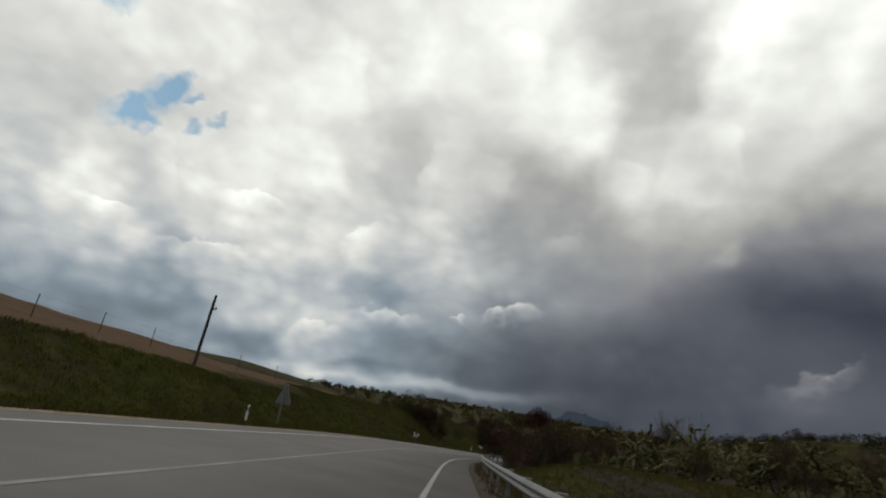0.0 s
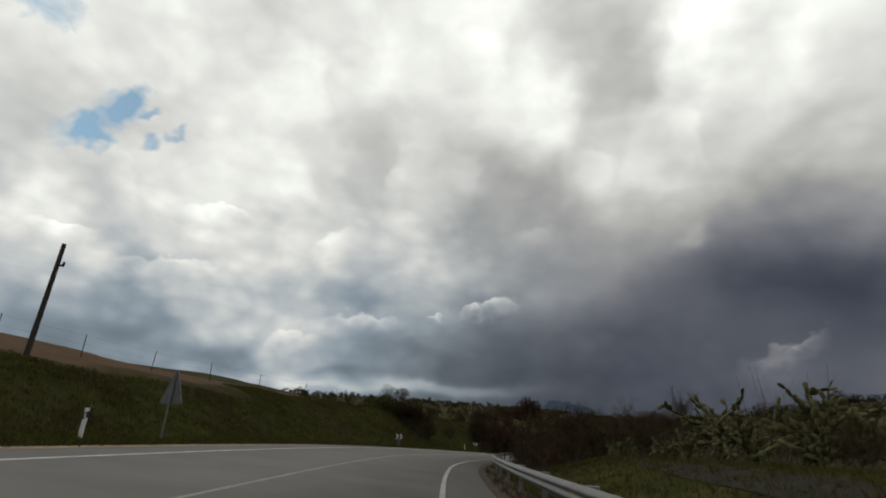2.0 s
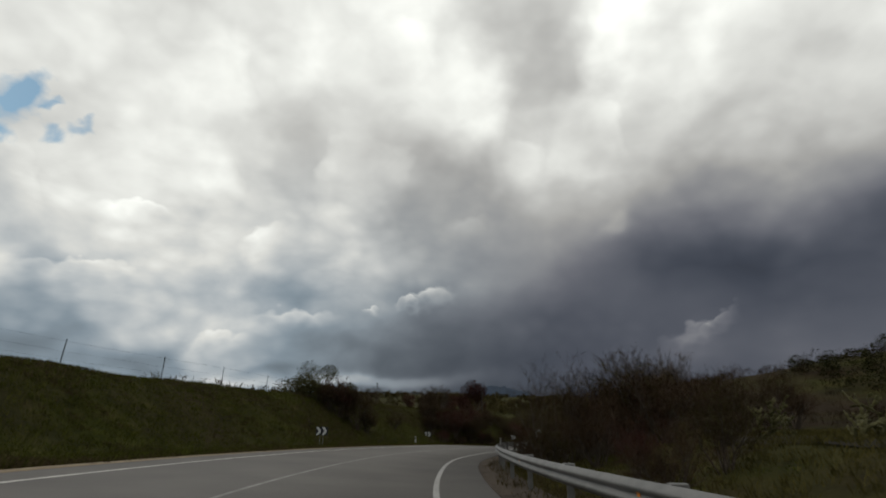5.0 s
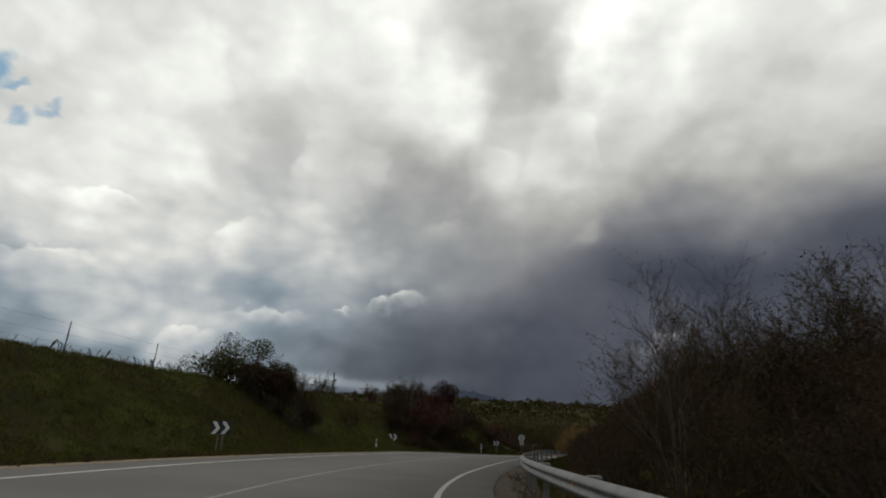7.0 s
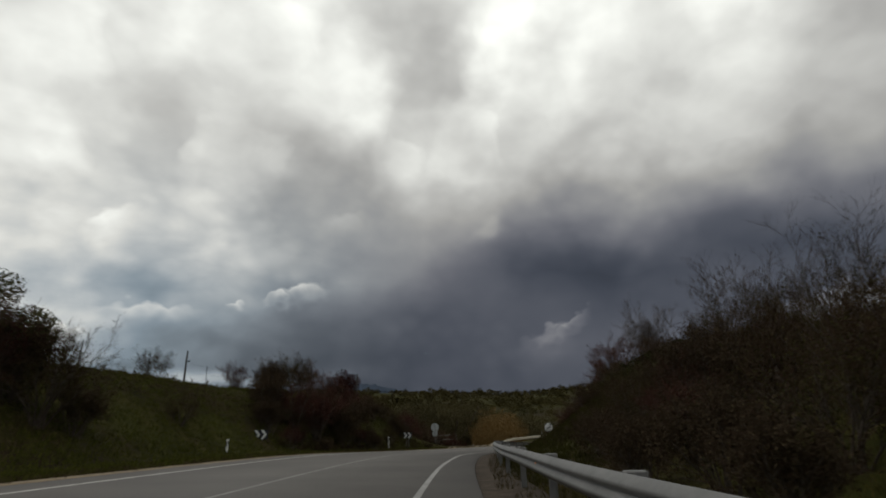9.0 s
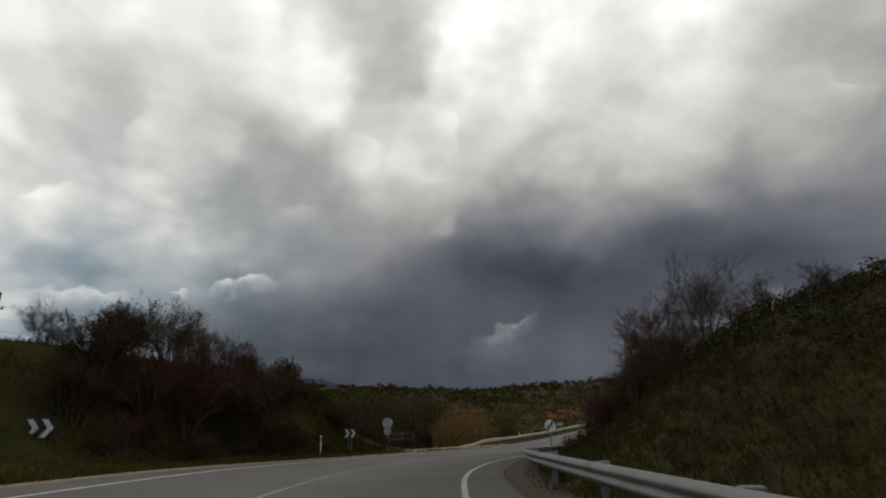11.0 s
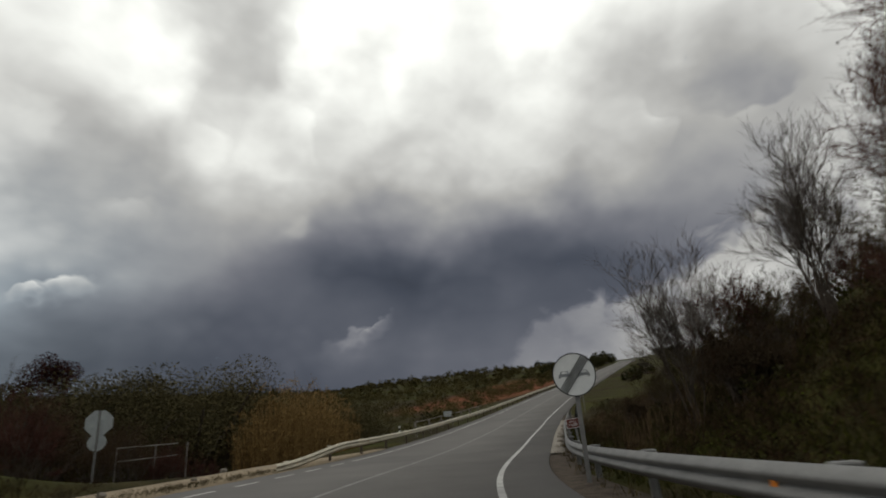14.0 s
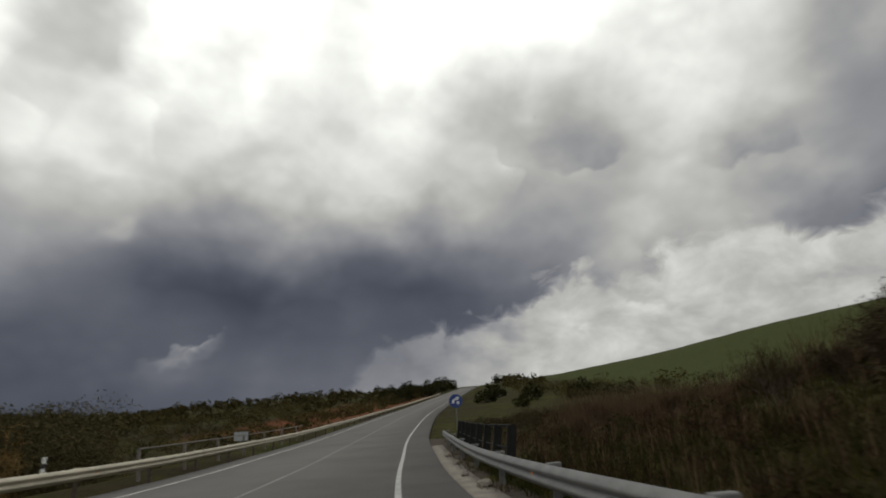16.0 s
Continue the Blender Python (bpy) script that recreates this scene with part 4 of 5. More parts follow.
BRUSH_SD = [
    # s, d, scale, kind
    (42, 4.4, 0.40, 0), (44, 6.5, 0.5, 1), (47, 5.4, 0.45, 2), (52, 5.6, 0.6, 0), (54.5, 6.8, 0.85, 0), (55.5, 8.0, 0.95, 1), (56.8, 7.4, 0.9, 0), (58, 5.6, 0.8, 1), (53.6, 8.6, 0.8, 0), (53.2, 4.4, 0.5, 1), (55.4, 3.4, 0.42, 0), (57.2, 3.6, 0.45, 1), (54, 8.5, 0.5, 2), (57, 11.5, 0.55, 1), (56, 6.6, 0.9, 0), (58.5, 8.6, 0.75, 1), (60, 6.6, 0.8, 0),
    (61, 10.5, 0.75, 0), (62.5, 8.2, 0.8, 1), (63, 13.0, 0.75, 0), (59, 13.5, 0.6, 1), (61, 16.5, 0.6, 0), (66, 17, 0.75, 1),
    (61, 4.6, 0.5, 3), (63.5, 5.0, 0.55, 3), (66.5, 4.6, 0.5, 3), (69, 5.0, 0.55, 3), (71.5, 4.6, 0.5, 3), (74, 4.8, 0.5, 3), (77, 5.0, 0.45, 3), (64, 7.4, 0.75, 3), (68, 8.2, 0.8, 3), (72, 7.6, 0.75, 3), (76, 8.0, 0.7, 3), (80, 8.0, 0.5, 3), (57.5, 6.4, 0.7, 3), (60, 8.6, 0.75, 3),
    (65, 6.6, 0.62, 0), (66, 9.8, 0.70, 1), (68, 13.0, 0.70, 0), (69, 6.8, 0.62, 1), (71, 9.4, 0.70, 0), (73, 12.5, 0.70, 1), (73, 6.2, 0.55, 2), (76, 9.4, 0.66, 0), (76, 6.2, 0.47, 1), (72, 16, 0.66, 0),
    (78, 12.5, 0.74, 1), (79, 6.6, 0.47, 1), (81, 9.5, 0.58, 0), (83, 13.5, 0.58, 1), (83, 7.2, 0.39, 0), (87, 12.5, 0.50, 1), (99, 11.5, 0.40, 0), (94, 11.5, 0.30, 0),
    (101, 9.4, 0.4, 1), (103, 11.6, 0.5, 2), (103, 7.6, 0.45, 1), (105, 8.8, 0.5, 0), (106, 6.0, 0.45, 1), (108, 9.6, 0.5, 1), (108, 6.0, 0.5, 2), (110, 7.4, 0.55, 0), (112, 9.8, 0.55, 2), (113, 6.6, 0.5, 1),
    (115, 8.6, 0.55, 0), (117, 10.8, 0.55, 1), (119, 13.0, 0.6, 0), (121, 10.2, 0.45, 2), (123, 12.8, 0.5, 1), (126, 11.0, 0.4, 0), (128, 13.6, 0.45, 1), (117, 15, 0.7, 2), (122, 17, 0.7, 0), (127, 18, 0.6, 2),
]
used = set()
for s, d, k, kind in BRUSH_SD:
    x, y = at_sd(s, d)
    turn = prng.uniform(0, 6.28)
    if kind not in used:
        used.add(kind)
        plant_at(brush[kind], x, y, k, turn)
    else:
        copy_at(brush[kind], x, y, k * prng.uniform(0.92, 1.08), turn)
plant_at(willow, *at_sd(53.4, 3.6), 0.48, 0.4)
copy_at(willow, *at_sd(54.8, 4.8), 0.54, 2.2)
copy_at(willow, *at_sd(60, 6.5), 0.38, 3.2)
copy_at(willow, *at_sd(66, 9.5), 0.42, 4.0)
copy_at(willow, *at_sd(70.5, 8.5), 0.52, 1.9)
copy_at(willow, *at_sd(76, 10.0), 0.46, 1.1)
copy_at(willow, *at_sd(81, 11.0), 0.5, 5.2)
plant_at(bare[0], 39.3, 96.2, 0.9, 0.3)
plant_at(bare[1], 36.8, 98.0, 0.88, 1.5)
copy_at(bare[0], 39.8, 102.2, 0.62, 4.4)
copy_at(bare[1], 38.0, 99.4, 0.66, 2.6)
copy_at(bare[0], 38.6, 105.1, 0.58, 4.0)
copy_at(bare[1], 40.2, 104.7, 0.48, 0.9)
copy_at(bare[0], 52.3, 107.5, 0.46, 1.9, 0.3)
copy_at(bare[1], 53.6, 107.0, 0.40, 3.1, 0.3)
copy_at(bare[1], 62, 96, 0.9, 2.0)

# ---- plants on the outer bank ----
olive = add_plant("olive_tree", "bushy grey-green tree leaning over the grassy bank", "tree", leafy_pieces(51, 2.2, 4.6, 17000, 0.066, LEAF_OLIVE, 16, 0.11, 0.15))
plant_at(olive, -4.0, 83.2, 1.08, 0.3, 1.2)
copy_at(brush[2], -2.2, 81.5, 1.0, 1.0)
copy_at(brush[1], -0.6, 81.8, 0.85, 2.0)
copy_at(brush[3], -1.6, 82.4, 0.9, 3.0)
copy_at(brush[3], -3.2, 81.4, 0.8, 4.0)
copy_at(brush[3], 0.4, 82.6, 0.6, 5.0)
for s, d, k, kind in [(96, -12.6, 1.0, 2), (97.5, -12.0, 1.1, 2), (99, -12.8, 0.95, 3), (100.5, -11.8, 1.0, 3), (102, -12.8, 1.0, 2), (103.5, -12.4, 1.0, 3), (95, -13.8, 0.9, 3), (97, -15.2, 0.85, 3), (100, -15.6, 0.8, 1), (93, -12.6, 0.7, 3), (90.5, -12.2, 0.5, 3), (115, -13.8, 0.62, 2), (116.5, -14.6, 0.55, 2),
                      (90, -18.5, 0.5, 1), (80, -18.8, 0.35, 0), (86, -13.5, 0.4, 1)]:
    if clear_of_signs(*at_sd(s, d)):
        copy_at(brush[kind], *at_sd(s, d), k, prng.uniform(0, 6.28))
for i in range(26):
    x, y = at_sd(93 + 13 * prng.random(), -9.9 - 4.2 * prng.random())
    if clear_of_signs(x, y):
        copy_at(brush[(2, 3, 3, 1)[i % 4]], x, y, prng.uniform(0.32, 0.52), prng.uniform(0, 6.28))
for i in range(16):
    x, y = at_sd(105 + 9 * prng.random(), -10.9 - 4.5 * prng.random())
    if clear_of_signs(x, y):
        copy_at(brush[(3, 1, 3)[i % 3]], x, y, prng.uniform(0.34, 0.52), prng.uniform(0, 6.28))
# dense dark brush below the small bare tree
for i in range(14):
    copy_at(brush[(0, 2)[i % 2]], *at_sd(103 + 9 * prng.random(), 4.2 + 5.0 * prng.random()), prng.uniform(0.42, 0.66), prng.uniform(0, 6.28))
# dark brush on the slope past the round sign
for i in range(26):
    copy_at(brush[(3, 0, 1)[i % 3]], *at_sd(116 + 18 * prng.random(), 4.6 + 11 * prng.random()), prng.uniform(0.36, 0.58), prng.uniform(0, 6.28))
for i in range(16):
    copy_at(brush[(3, 1, 0)[i % 3]], *at_sd(134 + 24 * prng.random(), 5.5 + 11 * prng.random()), prng.uniform(0.22, 0.36), prng.uniform(0, 6.28))
# brush in the hollow beyond the turning
for s, d, k, kind in [(119, -17.0, 0.65, 0), (121.5, -18.0, 0.7, 2), (124, -19.0, 0.8, 2), (127, -18.6, 0.7, 0), (129.5, -17.2, 0.6, 2), (126, -22, 1.25, 2), (129, -24, 1.2, 0), (134, -27, 1.25, 1), (131, -20.5, 0.9, 0), (137, -23, 1.0, 2), (141, -21.5, 0.8, 0), (133, -17.5, 0.55, 2), (137, -17.5, 0.5, 0), (123, -24, 1.2, 1), (120, -22, 0.9, 2)]:
    copy_at(brush[kind], *at_sd(s, d), k, prng.uniform(0, 6.28))
for s, d, k, kind in [(100, -17.5, 0.5, 0), (104, -17.2, 0.55, 1), (96, -18, 0.45, 1), (101.5, -16.2, 0.5, 0), (98, -16.8, 0.42, 0), (105.5, -16.0, 0.5, 1)]:
    copy_at(bare[kind], *at_sd(s, d), k, prng.uniform(0, 6.28), 0.9)
russet = add_plant("russet_tree", "round russet-leaved tree beyond the bend", "tree", leafy_pieces(53, 6.0, 15.0, 6500, 0.26, LEAF_RED, 16, 0.3, 0.3))
plant_at(russet, 43, 245, 1.0, 0)
shrub = add_plant("green_shrub", "broad grey-green willow shrub in the stream valley", "shrub", leafy_pieces(54, 3.0, 4.6, 34000, 0.046, LEAF_WILLOW, 22, 0.12, 0.1))
plant_at(shrub, 40, 152, 1.15, 0)
for x, y, k in [(35, 160, 1.3), (45, 160, 1.25), (50, 153, 0.95), (30, 152, 1.0), (55, 165, 1.2), (42, 172, 1.5), (26, 168, 1.4), (39.5, 141.5, 1.95), (43.6, 144.6, 1.7), (35.2, 142.0, 1.9), (31.0, 146.0, 1.8), (52.5, 141.5, 1.3), (56.5, 147, 1.15), (58, 150, 0.8), (62, 158, 0.9), (26, 140, 0.95), (31, 143, 0.9), (21, 137, 0.9), (36, 146, 0.85)]:
    copy_at(shrub, x, y, k, prng.uniform(0, 6.28))


def reed_pieces(seed, n, radius, height):
    rng = np.random.default_rng(seed)
    stems, plumes = [], []
    for _ in range(n):
        r, a = radius * rng.uniform(0, 1) ** 0.6, rng.uniform(0, 6.283)
        h = height * rng.uniform(0.55, 1.0) * (1 - 0.35 * (r / radius) ** 2)
        pts, rad = limb(rng, (r * math.cos(a), r * math.sin(a), 0), (rng.normal(0, 0.12), rng.normal(0, 0.12), 1), h, 0.022, 0.008, 5, 0.05, 0.0)
        stems.append((pts, rad))
        for _ in range(10):
            q = pts[rng.integers(1, 5)]
            l, rr = limb(rng, q, (rng.normal(0, 0.7), rng.normal(0, 0.7), 0.8), h * 0.15, 0.016, 0.003, 4, 0.2, -0.16)
            plumes.append((l, rr))
    return [("cane", mesh_from("cane", *tubes(stems, 3), REED)), ("foliage", mesh_from("foliage", *tubes(plumes, 3), REED))]


reed = add_plant("giant_reed", "tall clump of dry golden giant reed by the stream", "reed", reed_pieces(61, 330, 2.8, 4.8))
plant_at(reed, 44.6, 135.2, 1.3, 0)
copy_at(reed, 48.6, 139.5, 1.25, 2.0)
copy_at(reed, 41.5, 131.5, 1.0, 4.0)
copy_at(reed, 51.5, 143.0, 0.9, 5.0)


# ---- prickly pears ----
def pad_mesh(seed):
    """A thick oval cactus pad standing on its narrow end, with a slightly wavy rim."""
    rng = random.Random(seed)
    verts, faces = [], []
    n = 9
    ring = [(math.sin(2 * math.pi * i / n), 0.5 - 0.5 * math.cos(2 * math.pi * i / n)) for i in range(n)]
    for k, (t, w) in enumerate(((0.0, 1.0), (0.055, 0.78), (-0.055, 0.78))):
        for x, z in ring:
            verts.append((x * 0.30 * w * (0.75 + 0.35 * z) * rng.uniform(0.94, 1.06), t, 0.5 + (z - 0.5) * w))
    for i in range(n):
        j = (i + 1) % n
        faces += [(i, j, n + j, n + i), (j, i, 2 * n + i, 2 * n + j)]
    faces += [tuple(range(n, 2 * n)), tuple(range(3 * n - 1, 2 * n - 1, -1))]
    me = bpy.data.meshes.new("pad")
    me.from_pydata(verts, [], faces)
    me.materials.append(CACTUS)
    me.polygons.foreach_set("use_smooth", [True] * len(me.polygons))
    me.update()
    return me


PADS = [pad_mesh(i) for i in range(3)]


def prickly_pear(seed, height, width, pads):
    """Chains of pads, each growing out of the rim of the one below."""
    rng = random.Random(seed)
    root = tagged(new("prickly_pear"), "tall prickly pear with stacked olive-green pads", "cactus", "prickly pear hedge")
    tips = []
    for i in range(pads):
        if i < 9 or not tips:
            m = Matrix.Translation((rng.uniform(-width, width), rng.uniform(-0.5, 0.5) * width, -0.05))
        else:
            base = tips[rng.randrange(max(0, len(tips) - 40), len(tips))]
            m = base @ Matrix.Translation((rng.uniform(-0.16, 0.16), 0, 0.86))
        m = m @ Euler((rng.uniform(-0.35, 0.35), rng.uniform(-0.6, 0.6), rng.uniform(-1.2, 1.2))).to_matrix().to_4x4()
        if m.translation.z > 8.6 * height / 4.0:
            continue
        tips.append(m)
    for m in tips:
        o = new("pad", PADS[rng.randrange(3)])
        o.parent = root
        k = 0.27
        o.matrix_basis = Matrix.Scale(k, 4) @ m
    return root


pear = prickly_pear(71, 6.2, 4.6, 290)
pear2 = prickly_pear(72, 4.9, 4.5, 200)
plant_at(pear, *at_sd(38.0, 13.4), 1.4, 0.4)
plant_at(pear2, *at_sd(40.6, 12.8), 1.2, 2.6)
copy_at(pear2, *at_sd(35.0, 14.4), 1.45, 1.2)
copy_at(pear, *at_sd(33.0, 14.6), 1.4, 5.0)
copy_at(pear2, *at_sd(29.5, 15.4), 1.15, 0.9)
copy_at(pear2, *at_sd(43.4, 11.8), 0.72, 2.2)
copy_at(pear, *at_sd(45.8, 11.0), 0.60, 3.6)
copy_at(pear2, *at_sd(48.4, 10.2), 0.55, 0.2)
copy_at(pear2, *at_sd(50.6, 9.6), 0.50, 4.1)
copy_at(pear2, *at_sd(55, 20), 1.15, 0.8)
copy_at(pear2, *at_sd(27, 17), 1.1, 2.9)
copy_at(pear, *at_sd(23, 18), 1.1, 0.9)
for s, d, k in [(31, 13.6, 0.5), (30, 17.0, 0.65), (33, 18.5, 0.7), (26, 19, 0.6), (25, 15.5, 0.5)]:
    copy_at(brush[int(s) % 2], *at_sd(s, d), k, prng.uniform(0, 6.28))
copy_at(pear2, 39.4, 93.6, 0.5, 0.3)
copy_at(pear2, 41.0, 92.2, 0.6, 2.3)
copy_at(pear2, 38.0, 94.6, 0.4, 4.0)
copy_at(pear2, 40.0, 89.6, 0.6, 1.3)


# ---- grass and scrub that nobody could count ----
def scatter(name, label, category, template, places, mat, scale=(0.7, 1.3)):
    """One mesh of many copies of small templates at plan places."""
    rng = np.random.default_rng(len(places))
    x, y = places[:, 0], places[:, 1]
    z = ground_z(x, y)[0]
    vs, fs, n0 = [], [], 0
    for i in range(len(x)):
        v, f = template[i % len(template)]
        a = rng.uniform(0, 6.283)
        k = rng.uniform(*scale) * (places[i, 2] if places.shape[1] > 2 else 1)
        c, s = math.cos(a) * k, math.sin(a) * k
        vs.append(np.stack([v[:, 0] * c - v[:, 1] * s + x[i], v[:, 0] * s + v[:, 1] * c + y[i], v[:, 2] * k + z[i] - 0.03], 1))
        fs.append(f + n0)
        n0 += len(v)
    return tagged(new(name, mesh_from(name, vs, fs, mat)), label, category, kind="stuff")


def tuft(seed, blades, height, spread, width=0.011):
    rng = np.random.default_rng(seed)
    vs, fs = [], []
    for i in range(blades):
        a, l = rng.uniform(0, 6.283), height * rng.uniform(0.5, 1)
        b = np.array([rng.normal(0, spread * 0.4), rng.normal(0, spread * 0.4), 0])
        o = np.array([math.cos(a), math.sin(a), 0])
        w = np.array([-o[1], o[0], 0]) * width
        vs.append(np.array([b - w, b + w, b + o * l * 0.25 + (0, 0, l * 0.7), b + o * l * 0.5 + (0, 0, l)]))
        fs.append(np.array([[0, 1, 2, 3]]) + 4 * i)
    return np.concatenate(vs), np.concatenate(fs)


def stalks(seed, blades, height, spread, width):
    """Slender upright stalks with a slight bend."""
    rng = np.random.default_rng(seed)
    vs, fs = [], []
    for i in range(blades):
        a, l = rng.uniform(0, 6.283), height * rng.uniform(0.45, 1)
        b = np.array([rng.normal(0, spread * 0.4), rng.normal(0, spread * 0.4), 0])
        o = np.array([math.cos(a), math.sin(a), 0])
        w = np.array([-o[1], o[0], 0]) * width
        m, t = b + o * l * 0.06 + (0, 0, l * 0.6), b + o * l * rng.uniform(0.1, 0.3) + (0, 0, l)
        vs.append(np.array([b - w, b + w, m + w * 0.8, m - w * 0.8, t + w * 0.3, t - w * 0.3]))
        fs.append(np.array([[0, 1, 2, 3], [3, 2, 4, 5]]) + 6 * i)
    return np.concatenate(vs), np.concatenate(fs)


grng = np.random.default_rng(5)


def strip_places(n, s0, s1, d0, d1):
    s, d = grng.uniform(s0, s1, n), grng.uniform(d0, d1, n)
    k = (s + S0) / 0.5
    idx = np.arange(len(LINE))
    lx, ly = np.interp(k, idx, LINE[:, 0]), np.interp(k, idx, LINE[:, 1])
    rx, ry = np.interp(k, idx, RIGHT[:, 0]), np.interp(k, idx, RIGHT[:, 1])
    return np.stack([lx + d * rx, ly + d * ry, np.ones(n)], 1)


tufts = [tuft(i, 8, 0.20, 0.3) for i in range(6)]
scatter("grass", "green spring grass on the outer road bank", "grass", tufts, np.concatenate([strip_places(9000, -5, 50, -15.6, -8.9), strip_places(16000, 50, 116, -18.5, -8.9)]), BLADE)
scatter("grass", "rough yellowish grass and weeds beyond the guard rail", "grass", tufts, strip_places(10000, 0, 74, 2.3, 16), BLADE_OLIVE)
scatter("grass", "green grass on the steep bank, darkened in colour as if shaded", "grass", tufts, np.concatenate([strip_places(9000, 74, 142, 2.3, 8), strip_places(4000, 74, 142, 8, 16)]), BLADE_SHADED)
scatter("dry_grass", "dry straw-coloured grass along the road edges", "grass", [tuft(20 + i, 8, 0.18, 0.2) for i in range(5)],
        np.concatenate([strip_places(1400, -5, 125, -9.6, -8.4), strip_places(900, 0, 85, 1.7, 3.4), strip_places(250, 85, 150, 1.7, 3.0), strip_places(900, 0, 110, -15.5, -8.4)]), BLADE_DRY)
# browner patches in the grass of the outer bank, and tall dry grass on the bank past the stream board
patch_ = np.concatenate([strip_places(9000, -5, 50, -15.6, -8.9), strip_places(12000, 50, 118, -18.5, -8.9)])
keep = np.array([noise.fractal((a * 0.17, b * 0.17, 5.0), 1.0, 2.0, 3) for a, b in patch_[:, :2]]) > 0.12
scatter("dry_grass", "brown withered grass in patches on the outer bank", "grass", [tuft(30 + i, 8, 0.24, 0.3) for i in range(5)], patch_[keep], BLADE_DRY, (0.6, 1.2))
scatter("dry_grass", "tall russet dry grass on the bank by the stream", "grass", [stalks(36 + i, 26, 0.75, 0.55, 0.005) for i in range(5)],
        np.concatenate([strip_places(900, 116, 172, 6, 32), strip_places(160, 118, 150, 3.2, 7)]), BLADE_RUSSET, (0.6, 1.2))
stands = []
for s_, d_, n_ in [(150, 9, 70), (153, 12, 80), (147, 15, 70), (157, 16, 60), (144, 20, 60), (150, 22, 60), (141, 14, 50), (163, 12, 40), (138, 22, 50)]:
    c_ = at_road(s_, d_)
    stands.append(np.stack([grng.normal(c_.x, 1.1, n_), grng.normal(c_.y, 1.1, n_), np.ones(n_)], 1))
scatter("tall_dry_grass", "stands of tall upright russet stalks on the slope", "grass", [stalks(46 + i, 26, 1.9, 0.7, 0.006) for i in range(5)], np.concatenate(stands), BLADE_RUSSET, (0.6, 1.15))
scatter("dead_stems", "tall dead stems above the prickly pears", "weeds", [stalks(50 + i, 3, 4.6, 0.7, 0.014) for i in range(4)], strip_places(26, 34, 41, 13, 16), BLADE_DRY, (0.7, 1.05))
umbel = [tuft(40 + i, 4, 0.8, 0.25, 0.006) for i in range(4)]
scatter("weeds", "tall dry weeds on the crest of the bank", "weeds", umbel, strip_places(260, 60, 112, -19.5, -17.0), BLADE_DRY, (0.35, 0.9))


def clump(seed, n, size, flat=0.6, slim=0.42):
    rng = np.random.default_rng(seed)
    p = crown_points(rng, n, 5, 1.0, 0.8, 0.5)
    p[:, 2] += 0.55
    return leaf_cards(rng, p, size, flat, slim)


clumps = [clump(80 + i, 110, 0.22) for i in range(6)]
fine_clumps = [clump(90 + i, 300, 0.074) for i in range(6)]
stalky_clumps = [clump(120 + i, 130, 0.16, 1.4, 0.07) for i in range(6)]
twiggy_clumps = [clump(100 + i, 150, 0.115) for i in range(6)]


def hill_places(n, az0, az1, r0, r1, k0, k1):
    a = np.radians(grng.uniform(az0, az1, n))
    r = np.sqrt(grng.uniform(r0 * r0, r1 * r1, n))
    q = np.stack([20 + r * np.sin(a), 70 + r * np.cos(a), grng.uniform(k0, k1, n)], 1)
    d = locate(q[:, 0], q[:, 1])[1]
    return q[(d < -14) | (d > 18)]


scatter("hill_scrub", "olive-green scrub covering the hillside beyond the stream", "scrub", fine_clumps,
        np.concatenate([hill_places(1000, 14, 62, 95, 260, 0.9, 2.0), hill_places(150, -22, 14, 150, 260, 1.0, 2.0)]), HILL_LEAF)
scatter("hill_scrub", "olive-green scrub on the far ridges", "scrub", clumps,
        np.concatenate([hill_places(900, 5, 63, 240, 480, 1.4, 3.0), hill_places(450, -22, 14, 200, 640, 1.4, 3.0)]), HILL_LEAF)
scatter("dark_scrub", "dark evergreen scrub on the slopes", "scrub", fine_clumps,
        np.concatenate([hill_places(330, 14, 62, 95, 300, 0.9, 2.0), hill_places(300, -10, 30, 120, 500, 1.2, 2.4), strip_places(420, 60, 115, 24, 75) * np.array([1, 1, 0.9])]), LEAF_DARK)
scatter("bank_scrub", "low dark green brush on the steep bank", "scrub", twiggy_clumps,
        np.concatenate([strip_places(380, 83, 112, 8, 18) * np.array([1, 1, 0.42]), strip_places(240, 112, 172, 4.5, 26) * np.array([1, 1, 0.46]), strip_places(110, 120, 150, 3.0, 6.0) * np.array([1, 1, 0.30])]), LEAF_DARK)
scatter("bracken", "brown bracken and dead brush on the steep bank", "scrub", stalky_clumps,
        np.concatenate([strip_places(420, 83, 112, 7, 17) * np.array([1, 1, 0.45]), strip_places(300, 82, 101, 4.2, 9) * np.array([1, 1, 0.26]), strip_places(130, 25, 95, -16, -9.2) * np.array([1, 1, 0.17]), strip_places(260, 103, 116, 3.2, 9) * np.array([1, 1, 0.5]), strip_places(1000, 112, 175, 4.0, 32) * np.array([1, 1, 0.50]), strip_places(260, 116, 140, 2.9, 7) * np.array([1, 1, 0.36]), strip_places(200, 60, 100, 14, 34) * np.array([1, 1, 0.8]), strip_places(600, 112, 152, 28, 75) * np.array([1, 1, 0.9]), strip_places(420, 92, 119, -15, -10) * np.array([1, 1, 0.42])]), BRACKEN)
